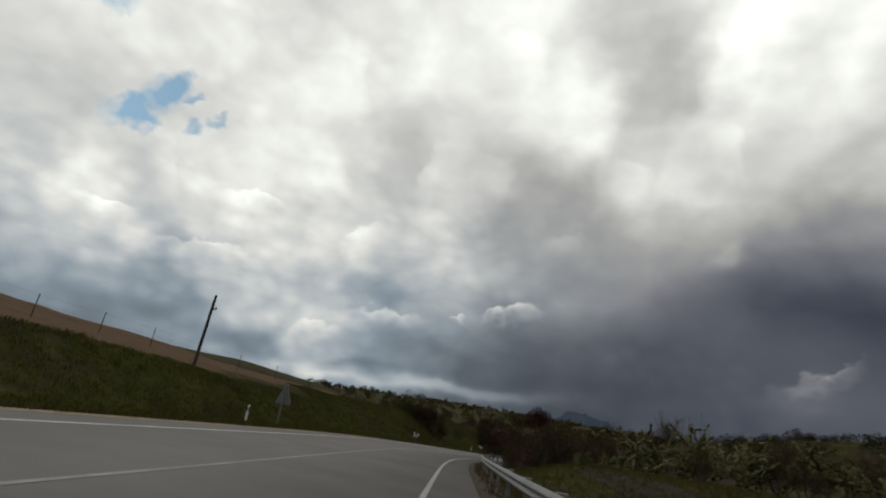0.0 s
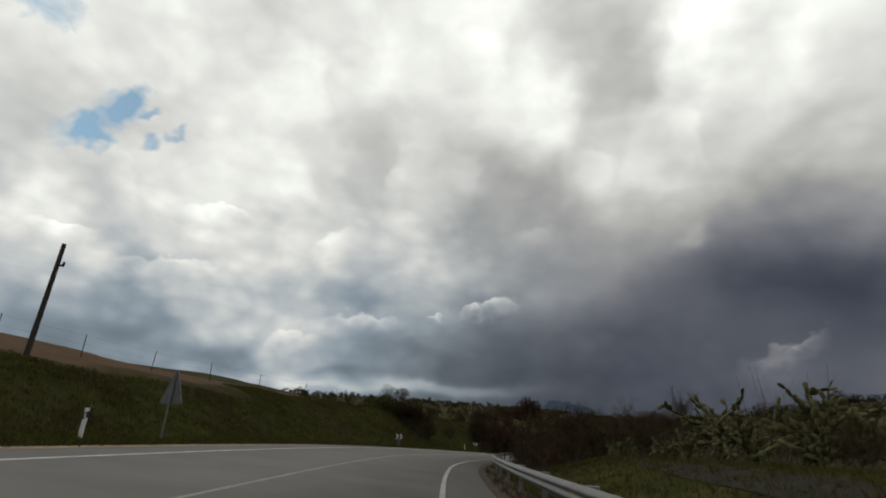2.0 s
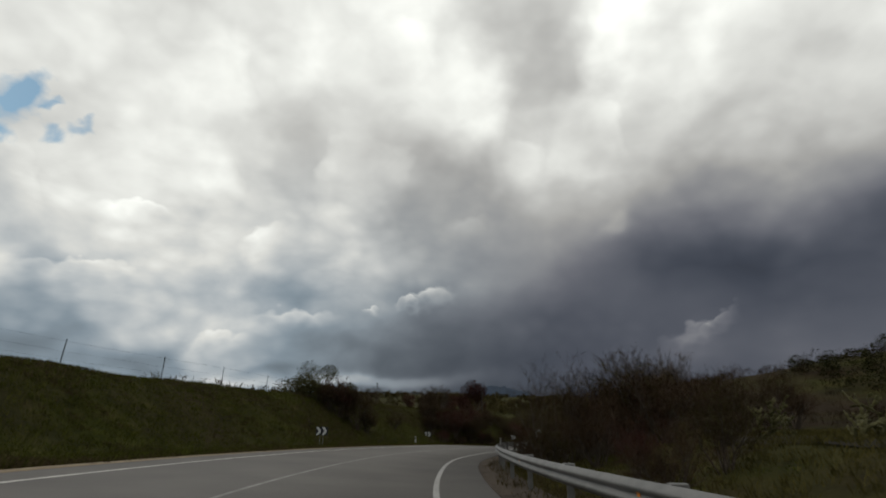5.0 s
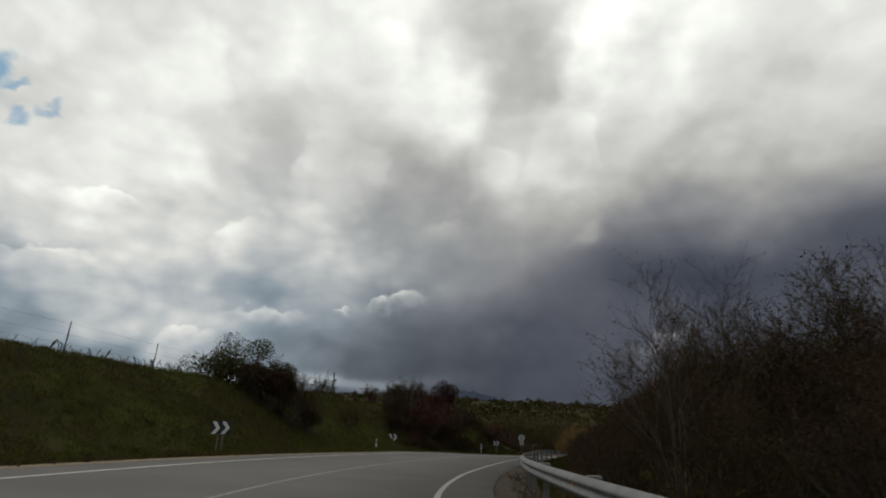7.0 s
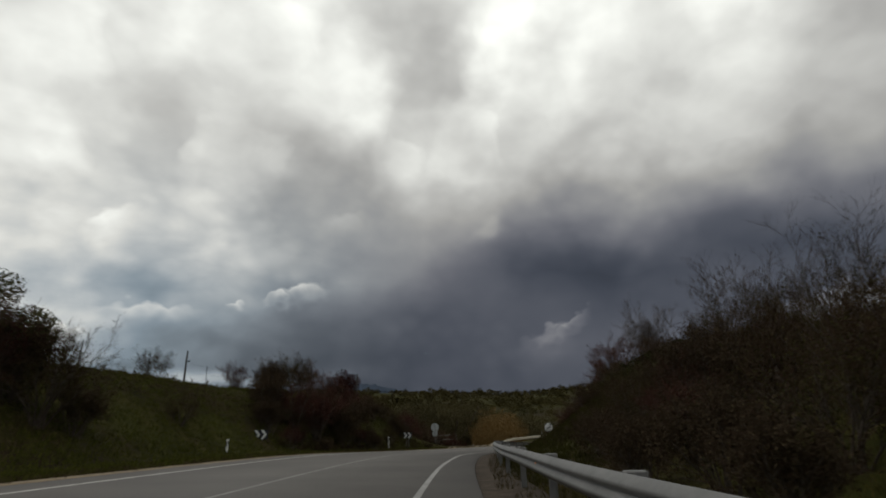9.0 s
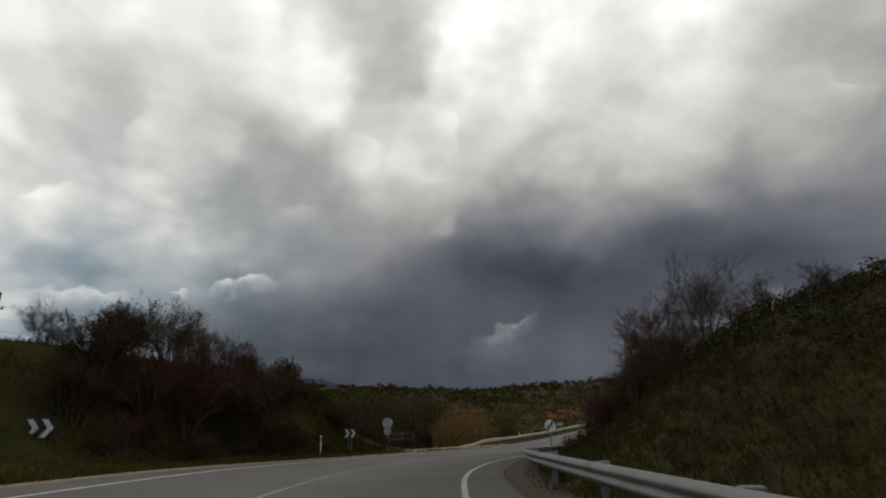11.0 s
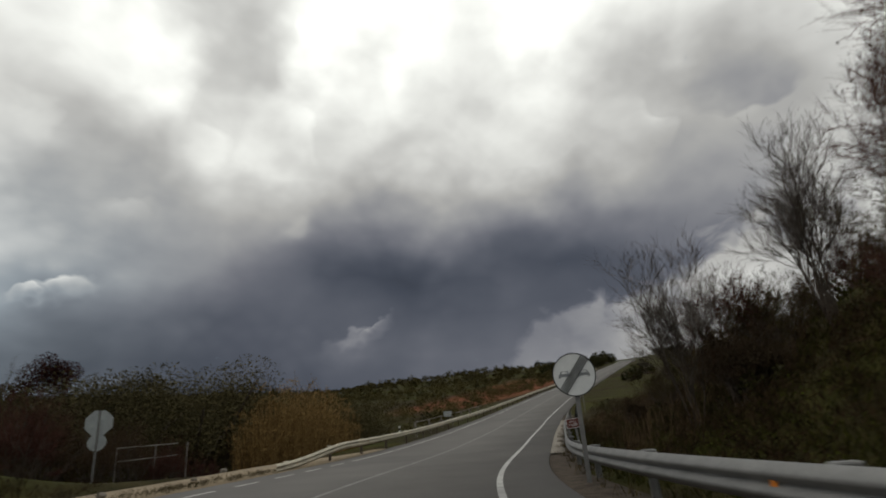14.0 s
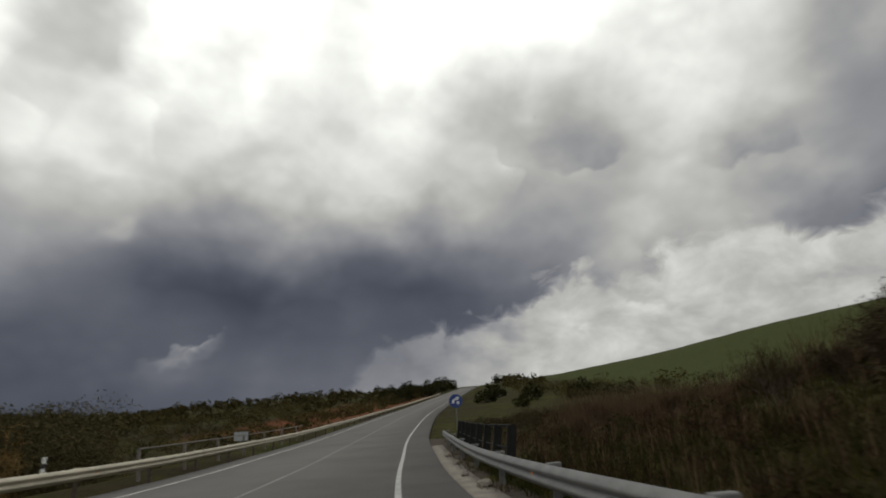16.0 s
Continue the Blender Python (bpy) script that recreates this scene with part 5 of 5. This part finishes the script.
scatter("herbs", "fresh green herbs among the bank grass", "herbs", [clump(110 + i, 60, 0.13) for i in range(4)],
        np.concatenate([strip_places(300, 0, 95, -16, -9.0) * np.array([1, 1, 0.15]), strip_places(120, 20, 60, 3, 7) * np.array([1, 1, 0.15]), strip_places(140, 96, 116, 2.6, 6) * np.array([1, 1, 0.16])]), HERB)
oak = add_plant("oak_tree", "dark round holm oak on the far ridge", "tree", leafy_pieces(57, 3.0, 5.0, 900, 0.34, LEAF_DARK, 9, 0.25, 0.4), "oaks along the ridge")
first = True
for s, d, k in [(255, 12, 0.8), (330, -14, 1.2), (350, -16, 1.3), (372, -13, 1.2), (395, -15, 1.5), (410, -20, 1.4), (430, -14, 1.5), (452, -16, 1.5), (455, 14, 1.2), (470, 22, 1.0), (300, -18, 1.1), (420, -34, 1.5), (385, -30, 1.4), (360, -34, 1.3), (215, 16, 0.6), (205, 22, 0.6), (232, 9, 0.7), (196, 12.5, 0.35)]:
    x, y = at_sd(s, d)
    if first:
        plant_at(oak, x, y, k, 0)
        first = False
    else:
        copy_at(oak, x, y, k, prng.uniform(0, 6.28))

for az_, k in [(40.6, 0.8), (42.0, 0.9), (43.4, 0.7), (44.6, 1.0), (45.3, 0.8), (47.5, 1.1), (49.0, 0.9), (50.6, 1.2), (36.0, 0.7), (32.5, 0.8)]:
    r_ = float(np.interp(az_, HILL_AZ, HILL_R)) * 1.0
    copy_at(oak, 20 + r_ * math.sin(radians(az_)), 70 + r_ * math.cos(radians(az_)), k, prng.uniform(0, 6.28))


# mountain far behind the ridge; air haze is painted in as a blue-green base
FAR_HAZED = mottled("hazed_far_wood", (0.035, 0.050, 0.075), (0.055, 0.072, 0.100), 0.004, 1.0, 0, 0, 0.05)
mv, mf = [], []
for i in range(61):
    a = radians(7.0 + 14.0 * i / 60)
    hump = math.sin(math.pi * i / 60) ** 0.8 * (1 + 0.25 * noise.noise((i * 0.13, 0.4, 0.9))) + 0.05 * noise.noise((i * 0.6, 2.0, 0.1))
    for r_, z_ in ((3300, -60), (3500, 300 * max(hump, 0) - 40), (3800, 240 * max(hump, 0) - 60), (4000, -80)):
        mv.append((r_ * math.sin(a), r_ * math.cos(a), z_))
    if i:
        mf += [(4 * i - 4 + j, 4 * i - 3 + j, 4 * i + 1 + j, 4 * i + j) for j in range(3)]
tagged(mesh_object("backdrop", mv, mf, FAR_HAZED), "distant wooded mountain behind the ridge, with haze put into its colour", "mountain", kind="structure")

# ---- signs, posts and fences ----
WHITE = mottled("white_plastic", (0.60, 0.60, 0.57), (0.80, 0.80, 0.77), 4.0, 0.5, 0, 0, 0.4, 0.05)
BLACK = mottled("black_plastic", (0.010, 0.010, 0.010), (0.025, 0.025, 0.025), 5.0, 0.6)
NAVY = mottled("dark_sheeting", (0.008, 0.010, 0.016), (0.020, 0.024, 0.034), 4.0, 0.5)
SIGN_WHITE = mottled("sign_white", (0.50, 0.52, 0.52), (0.64, 0.65, 0.64), 3.0, 0.45, 0, 0, 0.4, 0.03)
SIGN_BACK = mottled("sign_back", (0.26, 0.28, 0.28), (0.40, 0.42, 0.42), 4.0, 0.5, 0, 0.4, 0.4, 0.05)
WARN_BACK = mottled("weathered_sign_back", (0.085, 0.095, 0.095), (0.16, 0.17, 0.168), 4.0, 0.55, 0, 0.3, 0.4, 0.05)
SIGN_BLUE = mottled("sign_blue", (0.012, 0.030, 0.14), (0.020, 0.045, 0.19), 4.0, 0.45)
SIGN_BROWN = mottled("sign_brown", (0.075, 0.018, 0.012), (0.11, 0.028, 0.018), 4.0, 0.5)
STEEL_DARK = mottled("dark_steel", (0.009, 0.009, 0.009), (0.022, 0.022, 0.021), 5.0, 0.85, 0, 0.0, 0.15)
PIPE = mottled("weathered_pipe", (0.10, 0.09, 0.08), (0.19, 0.17, 0.15), 4.0, 0.7)
POLE_WOOD = mottled("pole_wood", (0.020, 0.016, 0.013), (0.055, 0.045, 0.036), 5.0, 0.9)
CONCRETE = mottled("concrete", (0.11, 0.097, 0.080), (0.24, 0.212, 0.175), 2.5, 0.9, 0.02)


def part(name, bm, mat, parent, label=""):
    """A bmesh as one mesh object under a thing or a part."""
    me = bpy.data.meshes.new(name)
    bm.to_mesh(me)
    bm.free()
    me.materials.append(mat)
    ob = new(name, me)
    ob.parent = parent
    if label:
        ob["label"] = label
    return ob


def bm_box(x, y, z, at=(0, 0, 0), bevel=0.0):
    bm = bmesh.new()
    bmesh.ops.create_cube(bm, size=1)
    bmesh.ops.scale(bm, vec=(x, y, z), verts=bm.verts)
    if bevel:
        bmesh.ops.bevel(bm, geom=bm.edges[:], offset=bevel, segments=2, affect="EDGES")
    bmesh.ops.translate(bm, vec=at, verts=bm.verts)
    return bm


def bm_tube(r, h, at=(0, 0, 0), n=14, r2=None):
    bm = bmesh.new()
    bmesh.ops.create_cone(bm, cap_ends=True, segments=n, radius1=r, radius2=r if r2 is None else r2, depth=h)
    bmesh.ops.translate(bm, vec=(at[0], at[1], at[2] + h / 2), verts=bm.verts)
    return bm


def bm_plate(outline, thick, at=(0, 0, 0), bevel=0.0):
    """A plate in the xz plane, facing -y, with its front at y = 0."""
    bm = bmesh.new()
    vs = [bm.verts.new((x, 0, z)) for x, z in outline]
    f = bm.faces.new(vs)
    bmesh.ops.recalc_face_normals(bm, faces=[f])
    if f.normal.y > 0:
        f.normal_flip()
    r = bmesh.ops.extrude_face_region(bm, geom=[f])
    bmesh.ops.translate(bm, vec=(0, thick, 0), verts=[v for v in r["geom"] if isinstance(v, bmesh.types.BMVert)])
    bmesh.ops.recalc_face_normals(bm, faces=bm.faces[:])
    bmesh.ops.translate(bm, vec=at, verts=bm.verts)
    return bm


def disc(r, n=40):
    return [(r * math.cos(2 * math.pi * (i + 0.5) / n), r * math.sin(2 * math.pi * (i + 0.5) / n)) for i in range(n)]


def ring_plate(r0, r1, thick, at, n=40):
    bm = bmesh.new()
    a = [bm.verts.new((r0 * math.cos(2 * math.pi * i / n), 0, r0 * math.sin(2 * math.pi * i / n))) for i in range(n)]
    b = [bm.verts.new((r1 * math.cos(2 * math.pi * i / n), 0, r1 * math.sin(2 * math.pi * i / n))) for i in range(n)]
    faces = [bm.faces.new((a[i], a[(i + 1) % n], b[(i + 1) % n], b[i])) for i in range(n)]
    r = bmesh.ops.extrude_face_region(bm, geom=faces)
    bmesh.ops.translate(bm, vec=(0, thick, 0), verts=[v for v in r["geom"] if isinstance(v, bmesh.types.BMVert)])
    bmesh.ops.recalc_face_normals(bm, faces=bm.faces[:])
    bmesh.ops.translate(bm, vec=at, verts=bm.verts)
    return bm


def put(root, x, y, face, z=None, lean=(0, 0)):
    """Stand a thing at a plan place; face: azimuth towards which its front (-y) looks."""
    root.matrix_basis = Matrix.Translation((x, y, ground_at(x, y) if z is None else z)) @ Euler((lean[0], lean[1], math.pi - radians(face))).to_matrix().to_4x4()
    return root


# --- delineators
def delineator():
    root = tagged(new("delineator"), "white plastic delineator post with a black band", "road post", "delineators along the bend")
    sec = [(-0.06, 0.0), (0.06, 0.0), (0.035, 0.08), (-0.035, 0.08)]

    def sleeve(name, z0, z1, mat, grow=0.0, slant=0.0):
        bm = bmesh.new()
        lo = [bm.verts.new((x * (1 + grow), y * (1 + grow) - grow * 0.04, z0 + slant * (x + 0.06))) for x, y in sec]
        hi = [bm.verts.new((x * (1 + grow), y * (1 + grow) - grow * 0.04, z1 + slant * (x + 0.06))) for x, y in sec]
        for i in range(4):
            j = (i + 1) % 4
            bm.faces.new((lo[i], lo[j], hi[j], hi[i]))
        bm.faces.new(hi)
        bm.faces.new(lo[::-1])
        return part(name, bm, mat, root)

    sleeve("post", -0.2, 1.05, WHITE)
    band = sleeve("band", 0.72, 0.90, BLACK, 0.06, 0.5)
    part("reflector", bm_box(0.05, 0.01, 0.12, (0, -0.008, 0.83)), SIGN_WHITE, band)
    return root


post = put(delineator(), -9.85, 28.4, 185, 0.03)
for x, y, f, z in [(5.6, 89.4, 205, -0.77), (19.25, 107.6, 215, -1.2)]:
    put(copy_thing(post, Matrix.Identity(4)), x, y, f, z)


# --- chevron boards
def chevron_board():
    root = tagged(new("chevron_sign"), "dark bend marker board with two white chevrons on two posts", "road sign", "chevron boards along the bend")
    w, h = 0.80, 0.54
    c = 1.30
    panel = part("board", bm_box(w, 0.03, h, (0, 0, c), 0.01), NAVY, root)
    for k in (-0.19, 0.19):
        bm = bm_plate([(k - 0.19, c - 0.25), (k - 0.03, c - 0.25), (k + 0.15, c), (k - 0.03, c + 0.25), (k - 0.19, c + 0.25), (k - 0.01, c)], 0.006, (0, -0.024, 0))
        part("chevron", bm, SIGN_WHITE, panel, "white chevron")
    for x in (-0.10, 0.10):
        part("post", bm_box(0.05, 0.035, 1.75, (x, 0.035, 0.60), 0.004), ZINC, root)
    return root


board = put(chevron_board(), -2.65, 69.9, 178, 0.78 - 1.3)
put(copy_thing(board, Matrix.Identity(4)), 7.5, 94.6, 195, 0.42 - 1.3)
put(copy_thing(board, Matrix.Identity(4)), 22.0, 110.6, 205, -0.10 - 1.3)

# --- back of a triangular warning sign
warn = tagged(new("warning_sign"), "grey back of a triangular warning sign on a post", "road sign")
part("plate", bm_plate([(-0.66, 1.42), (0.66, 1.42), (0.70, 1.50), (0.06, 2.60), (-0.06, 2.60), (-0.70, 1.50)], 0.02, (0, 0.04, 0)), WARN_BACK, warn)
warn_post = part("post", bm_box(0.08, 0.045, 2.75, (0, 0, 1.15), 0.005), ZINC, warn)
for z in (1.7, 2.15):
    part("clamp", bm_box(0.16, 0.02, 0.05, (0, 0.03, z)), ZINC, warn_post)
put(warn, -9.25, 32.0, 215, 0.0)

# --- backs of two signs on one post at the turning
pair = tagged(new("sign_pair"), "grey backs of an octagonal and a round sign on one post", "road sign")
part("octagon", bm_plate([(0.52 * math.cos(radians(22.5 + 45 * i)), 1.95 + 0.52 * math.sin(radians(22.5 + 45 * i))) for i in range(8)], 0.02, (0, 0.035, 0)), SIGN_BACK, pair)
part("disc", bm_plate([(x, 1.20 + z) for x, z in disc(0.33, 28)], 0.02, (0, 0.035, 0)), SIGN_BACK, pair)
part("post", bm_box(0.08, 0.045, 2.9, (0, 0, 1.0), 0.005), ZINC, pair)
put(pair, 30.6, 125.6, 200, 0.56 - 1.95)

# --- end of overtaking ban
ban = tagged(new("overtaking_sign"), "round white sign with black stripes across two grey cars", "road sign")
C = 1.98
R = 0.42
ban_plate = part("plate", bm_plate([(x, C + z) for x, z in disc(R, 44)], 0.025), SIGN_WHITE, ban)
part("rim", ring_plate(R - 0.018, R + 0.002, 0.03, (0, -0.006, C), 44), BLACK, ban_plate, "thin black rim")
for k in range(5):
    o = (k - 2) * 0.036
    a = radians(52)
    dx, dz = math.cos(a), math.sin(a)
    nx_, nz_ = -dz, dx
    L_ = math.sqrt(max(R * R - o * o, 0)) - 0.02
    pts = [(o * nx_ + s1 * L_ * dx + s2 * 0.009 * nx_, C + o * nz_ + s1 * L_ * dz + s2 * 0.009 * nz_) for s1, s2 in ((-1, -1), (1, -1), (1, 1), (-1, 1))]
    part("stripe", bm_plate(pts, 0.004, (0, -0.012, 0)), BLACK, ban_plate, "black diagonal stripe")
CAR_GREY = mottled("faded_grey", (0.13, 0.14, 0.15), (0.20, 0.21, 0.22), 6.0, 0.5)
for x in (-0.185, 0.185):
    car = [(-0.12, -0.06), (-0.12, 0.0), (-0.09, 0.025), (-0.07, 0.075), (0.07, 0.075), (0.09, 0.025), (0.12, 0.0), (0.12, -0.06), (0.085, -0.06), (0.08, -0.035), (-0.08, -0.035), (-0.085, -0.06)]
    part("car_shape", bm_plate([(x + a, C + b) for a, b in car], 0.004, (0, -0.006, 0)), CAR_GREY, ban_plate, "faded grey car outline")
    part("window_shape", bm_plate([(x - 0.06, C + 0.028), (x + 0.06, C + 0.028), (x + 0.05, C + 0.062), (x - 0.05, C + 0.062)], 0.003, (0, -0.009, 0)), SIGN_WHITE, ban_plate)
part("post", bm_box(0.09, 0.05, 2.6, (0, 0.055, 0.95), 0.006), ZINC, ban)
BANZ = 0.31 - C
put(ban, 34.8, 105.75, 238, BANZ)


# --- brown name board of the stream
def letters(text, size, at, mat, parent):
    cu = bpy.data.curves.new("lettering", "FONT")
    cu.body, cu.size, cu.align_x, cu.align_y, cu.extrude = text, size, "CENTER", "CENTER", 0.002
    tmp = bpy.data.objects.new("lettering", cu)
    scene.collection.objects.link(tmp)
    me = bpy.data.meshes.new_from_object(tmp)
    bpy.data.objects.remove(tmp)
    me.name = "lettering"
    me.materials.clear()
    me.materials.append(mat)
    ob = new("lettering", me)
    ob.parent = parent
    ob.matrix_basis = Matrix.Translation(at) @ Euler((radians(90), 0, 0)).to_matrix().to_4x4()
    return ob


name = tagged(new("name_board"), "small brown stream name board with white border and lettering", "road sign")
w, h, c = 0.49, 0.345, 1.06
name_plate = part("board", bm_box(w, 0.025, h, (0, 0, c), 0.008), SIGN_BROWN, name)
for x0, z0, sx, sz in ((0, c + h / 2 - 0.014, w - 0.006, 0.016), (0, c - h / 2 + 0.014, w - 0.006, 0.016), (-w / 2 + 0.014, c, 0.016, h - 0.045), (w / 2 - 0.014, c, 0.016, h - 0.045)):
    part("border", bm_box(sx, 0.008, sz, (x0, -0.014, z0)), SIGN_WHITE, name_plate, "white border strip")
letters("arroyo", 0.088, (0.0, -0.016, c + 0.072), SIGN_WHITE, name_plate)
letters("Trujillo", 0.121, (0.0, -0.016, c - 0.050), SIGN_WHITE, name_plate)
part("post", bm_box(0.075, 0.045, 1.7, (0.06, 0.036, 0.30), 0.005), ZINC, name)
put(name, 43.1, 111.45, 246, -0.80 - c, (0, radians(-5)))

# --- blue round sign up the road
blue = tagged(new("direction_sign"), "round blue sign with a white arrow on a post", "road sign")
blue_plate = part("plate", bm_plate([(x, 2.0 + z) for x, z in disc(0.45, 32)], 0.02), SIGN_BLUE, blue)
part("arrow", bm_plate([(-0.30, 1.86), (-0.10, 1.86), (-0.10, 1.98), (0.06, 2.10), (0.10, 2.02), (0.28, 2.22), (0.02, 2.28), (0.04, 2.20), (-0.24, 2.06)], 0.005, (0, -0.007, 0)), SIGN_WHITE, blue_plate)
part("bar", bm_plate([(0.06, 1.78), (0.24, 1.78), (0.24, 1.96), (0.06, 1.96)], 0.005, (0, -0.007, 0)), SIGN_WHITE, blue_plate)
part("post", bm_box(0.07, 0.045, 2.6, (0, 0.04, 0.9), 0.005), ZINC, blue)
put(blue, 73.8, 130.7, 236, 1.62 - 2.0)

# --- small plate behind the far rail
plate = tagged(new("marker_plate"), "small grey plate on a post behind the rail", "road sign")
part("plate", bm_box(0.85, 0.02, 0.55, (0, 0, 1.55), 0.008), SIGN_BACK, plate)
part("post", bm_box(0.07, 0.045, 1.9, (0, 0.035, 0.65), 0.005), ZINC, plate)
put(plate, 65.4, 142.0, 220, 0.30 - 1.55)

# --- rail marker
mark = tagged(new("rail_marker"), "black and white marker on top of the weathered rail", "road post")
stem = part("stem", bm_box(0.10, 0.03, 0.42, (0, 0, 0.21), 0.006), WHITE, mark)
part("band", bm_box(0.104, 0.034, 0.12, (0, 0, 0.22), 0.004), BLACK, stem, "black band")
q = at_road(139.5, -8.42)
put(mark, q.x, q.y, 235, q.z + 0.66)

# --- wooden line pole and others beyond
def line_pole(h, r):
    root = tagged(new("line_pole"), "dark weathered wooden line pole", "pole")
    part("pole", bm_tube(r, h + 0.4, (0, 0, -0.4), 12, r * 0.72), POLE_WOOD, root)
    arm = part("bracket", bm_box(0.34, 0.05, 0.07, (0.1, 0, h - 0.9)), STEEL_DARK, root)
    part("insulator", bm_tube(0.05, 0.12, (0.24, 0, h - 0.88), 8), STEEL_DARK, arm)
    return root


base = ground_at(-15.45, 33.0)
put(line_pole(7.3 - base, 0.11), -15.45, 33.0, 180, None, (radians(1), radians(1.2)))
put(line_pole(3.6, 0.09), 1.9, 111.0, 180)
put(line_pole(9.6 - ground_at(26.3, 151.4), 0.13), 26.3, 151.4, 180)
cross = line_pole(7.5, 0.12)
part("crossarm", bm_box(2.4, 0.12, 0.14, (-0.9, 0, 6.6)), POLE_WOOD, cross)
put(cross, 108, 292, 200)


# --- wire fence on the crest of the outer bank
fence = tagged(new("wire_fence"), "thin metal posts with wire strands along the bank crest", "fence")
stake = bm_box(0.035, 0.035, 1.8, (0, 0, 0.5))
stake_me = bpy.data.meshes.new("stake")
stake.to_mesh(stake_me)
stake.free()
stake_me.materials.append(STEEL_DARK)
tops = []
for s in np.arange(24, 116, 4.6):
    d = float(np.interp(s, [24, 45, 62, 116], [-25, -22.5, -17.6, -17.4]))
    x, y = at_sd(s, d)
    z = ground_at(x, y)
    o = new("stake", stake_me)
    o.parent = fence
    o.matrix_basis = Matrix.Translation((x, y, z)) @ Euler((prng.uniform(-0.05, 0.05), prng.uniform(-0.05, 0.05), 0)).to_matrix().to_4x4()
    tops.append((x, y, z))
for k in (0.4, 0.8, 1.3):
    pts = np.array([(x, y, z + k) for x, y, z in tops])
    v, f = tubes([(pts, np.full(len(pts), 0.0035))], 3)
    o = new("wire", mesh_from("wire", v, f, STEEL_DARK))
    o.parent = fence
stake2 = tagged(new("fence_stake"), "leaning wooden stake among the cacti", "post")
part("stake", bm_tube(0.06, 2.4, (0, 0, -0.4), 8, 0.05), POLE_WOOD, stake2)
put(stake2, 42.6, 94.6, 180, None, (0.05, -0.16))


# --- bridge railings
def bridge_railing(label, s0, s1, d, step, h, lean, mat=None, post_w=0.10):
    mat = mat or STEEL_DARK
    root = tagged(new("bridge_railing"), label, "railing")
    side = 1 if d > 0 else -1
    for s in np.arange(s0, s1 + 0.01, step):
        p = at_road(s, d)
        o = part("post", bm_box(post_w, post_w * 1.6, h + 0.5, (0, 0, h / 2 - 0.25), 0.01), mat, root)
        o.matrix_basis = Matrix.Translation(p) @ Euler((0, 0, heading(s))).to_matrix().to_4x4() @ Euler((side * lean, 0, 0)).to_matrix().to_4x4()
    for k in (0.98, 0.52):
        pts = np.array([tuple(at_road(s, d + side * lean * h * k, h * k)) for s in np.arange(s0, s1 + 0.01, 1.0)])
        o = new("bar", mesh_from("bar", *tubes([(pts, np.full(len(pts), 0.028))], 8), mat, True))
        o.parent = root
    return root


bridge_railing("dark steel bridge railing with leaning posts behind the guard rail", 138.5, 152.5, 2.6, 2.0, 1.12, 0.16, None, 0.13)
bridge_railing("dark steel bridge railing beyond the weathered guard rail", 146, 172, -9.3, 4.0, 1.05, 0.08, PIPE, 0.07)
gs, gd = (float(v[0]) for v in locate(34.0, 129.9))
bridge_railing("low pale pipe barrier at the turning to the stream", gs - 2.4, gs + 2.4, gd, 2.4, 1.25, 0.0, PIPE, 0.045)
kerb = tagged(ribbon("kerb", 126, 153, lambda s: float(edge_r(s)) + 0.02, lambda s: float(edge_r(s)) + 0.55, 0.02, CONCRETE, 1.0, None, 0.3), "broken concrete edging at the bridge", "kerb", kind="structure")


# --- litter and stones by the road
def stone(seed, r):
    rng = random.Random(seed)
    bm = bmesh.new()
    bmesh.ops.create_icosphere(bm, subdivisions=2, radius=r)
    for v in bm.verts:
        v.co *= rng.uniform(0.8, 1.15)
        v.co.z *= 0.75
    return bm


for i, (s, d, r) in enumerate([(118.5, -10.0, 0.12), (122.5, -10.4, 0.10), (127, -12.4, 0.16)]):
    st = tagged(new("stone"), "pale stone lying on the sandy verge", "stone", "stones on the verge")
    part("block", stone(i, r), CONCRETE, st)
    x, y = at_sd(s, d)
    put(st, x, y, 0, ground_at(x, y) + r * 0.5)
for i, (s, d) in enumerate([(130, 1.75), (133, 1.65), (136.5, 1.7), (139, 1.6), (142.5, 1.7), (146, 1.68)]):
    st = tagged(new("rubble"), "broken concrete lump beside the road edge", "rubble", "rubble at the bridge")
    part("lump", stone(20 + i, 0.10 + 0.03 * (i % 3)), CONCRETE, st)
    p = at_road(s, d)
    st.matrix_basis = Matrix.Translation(p + Vector((0, 0, 0.06)))
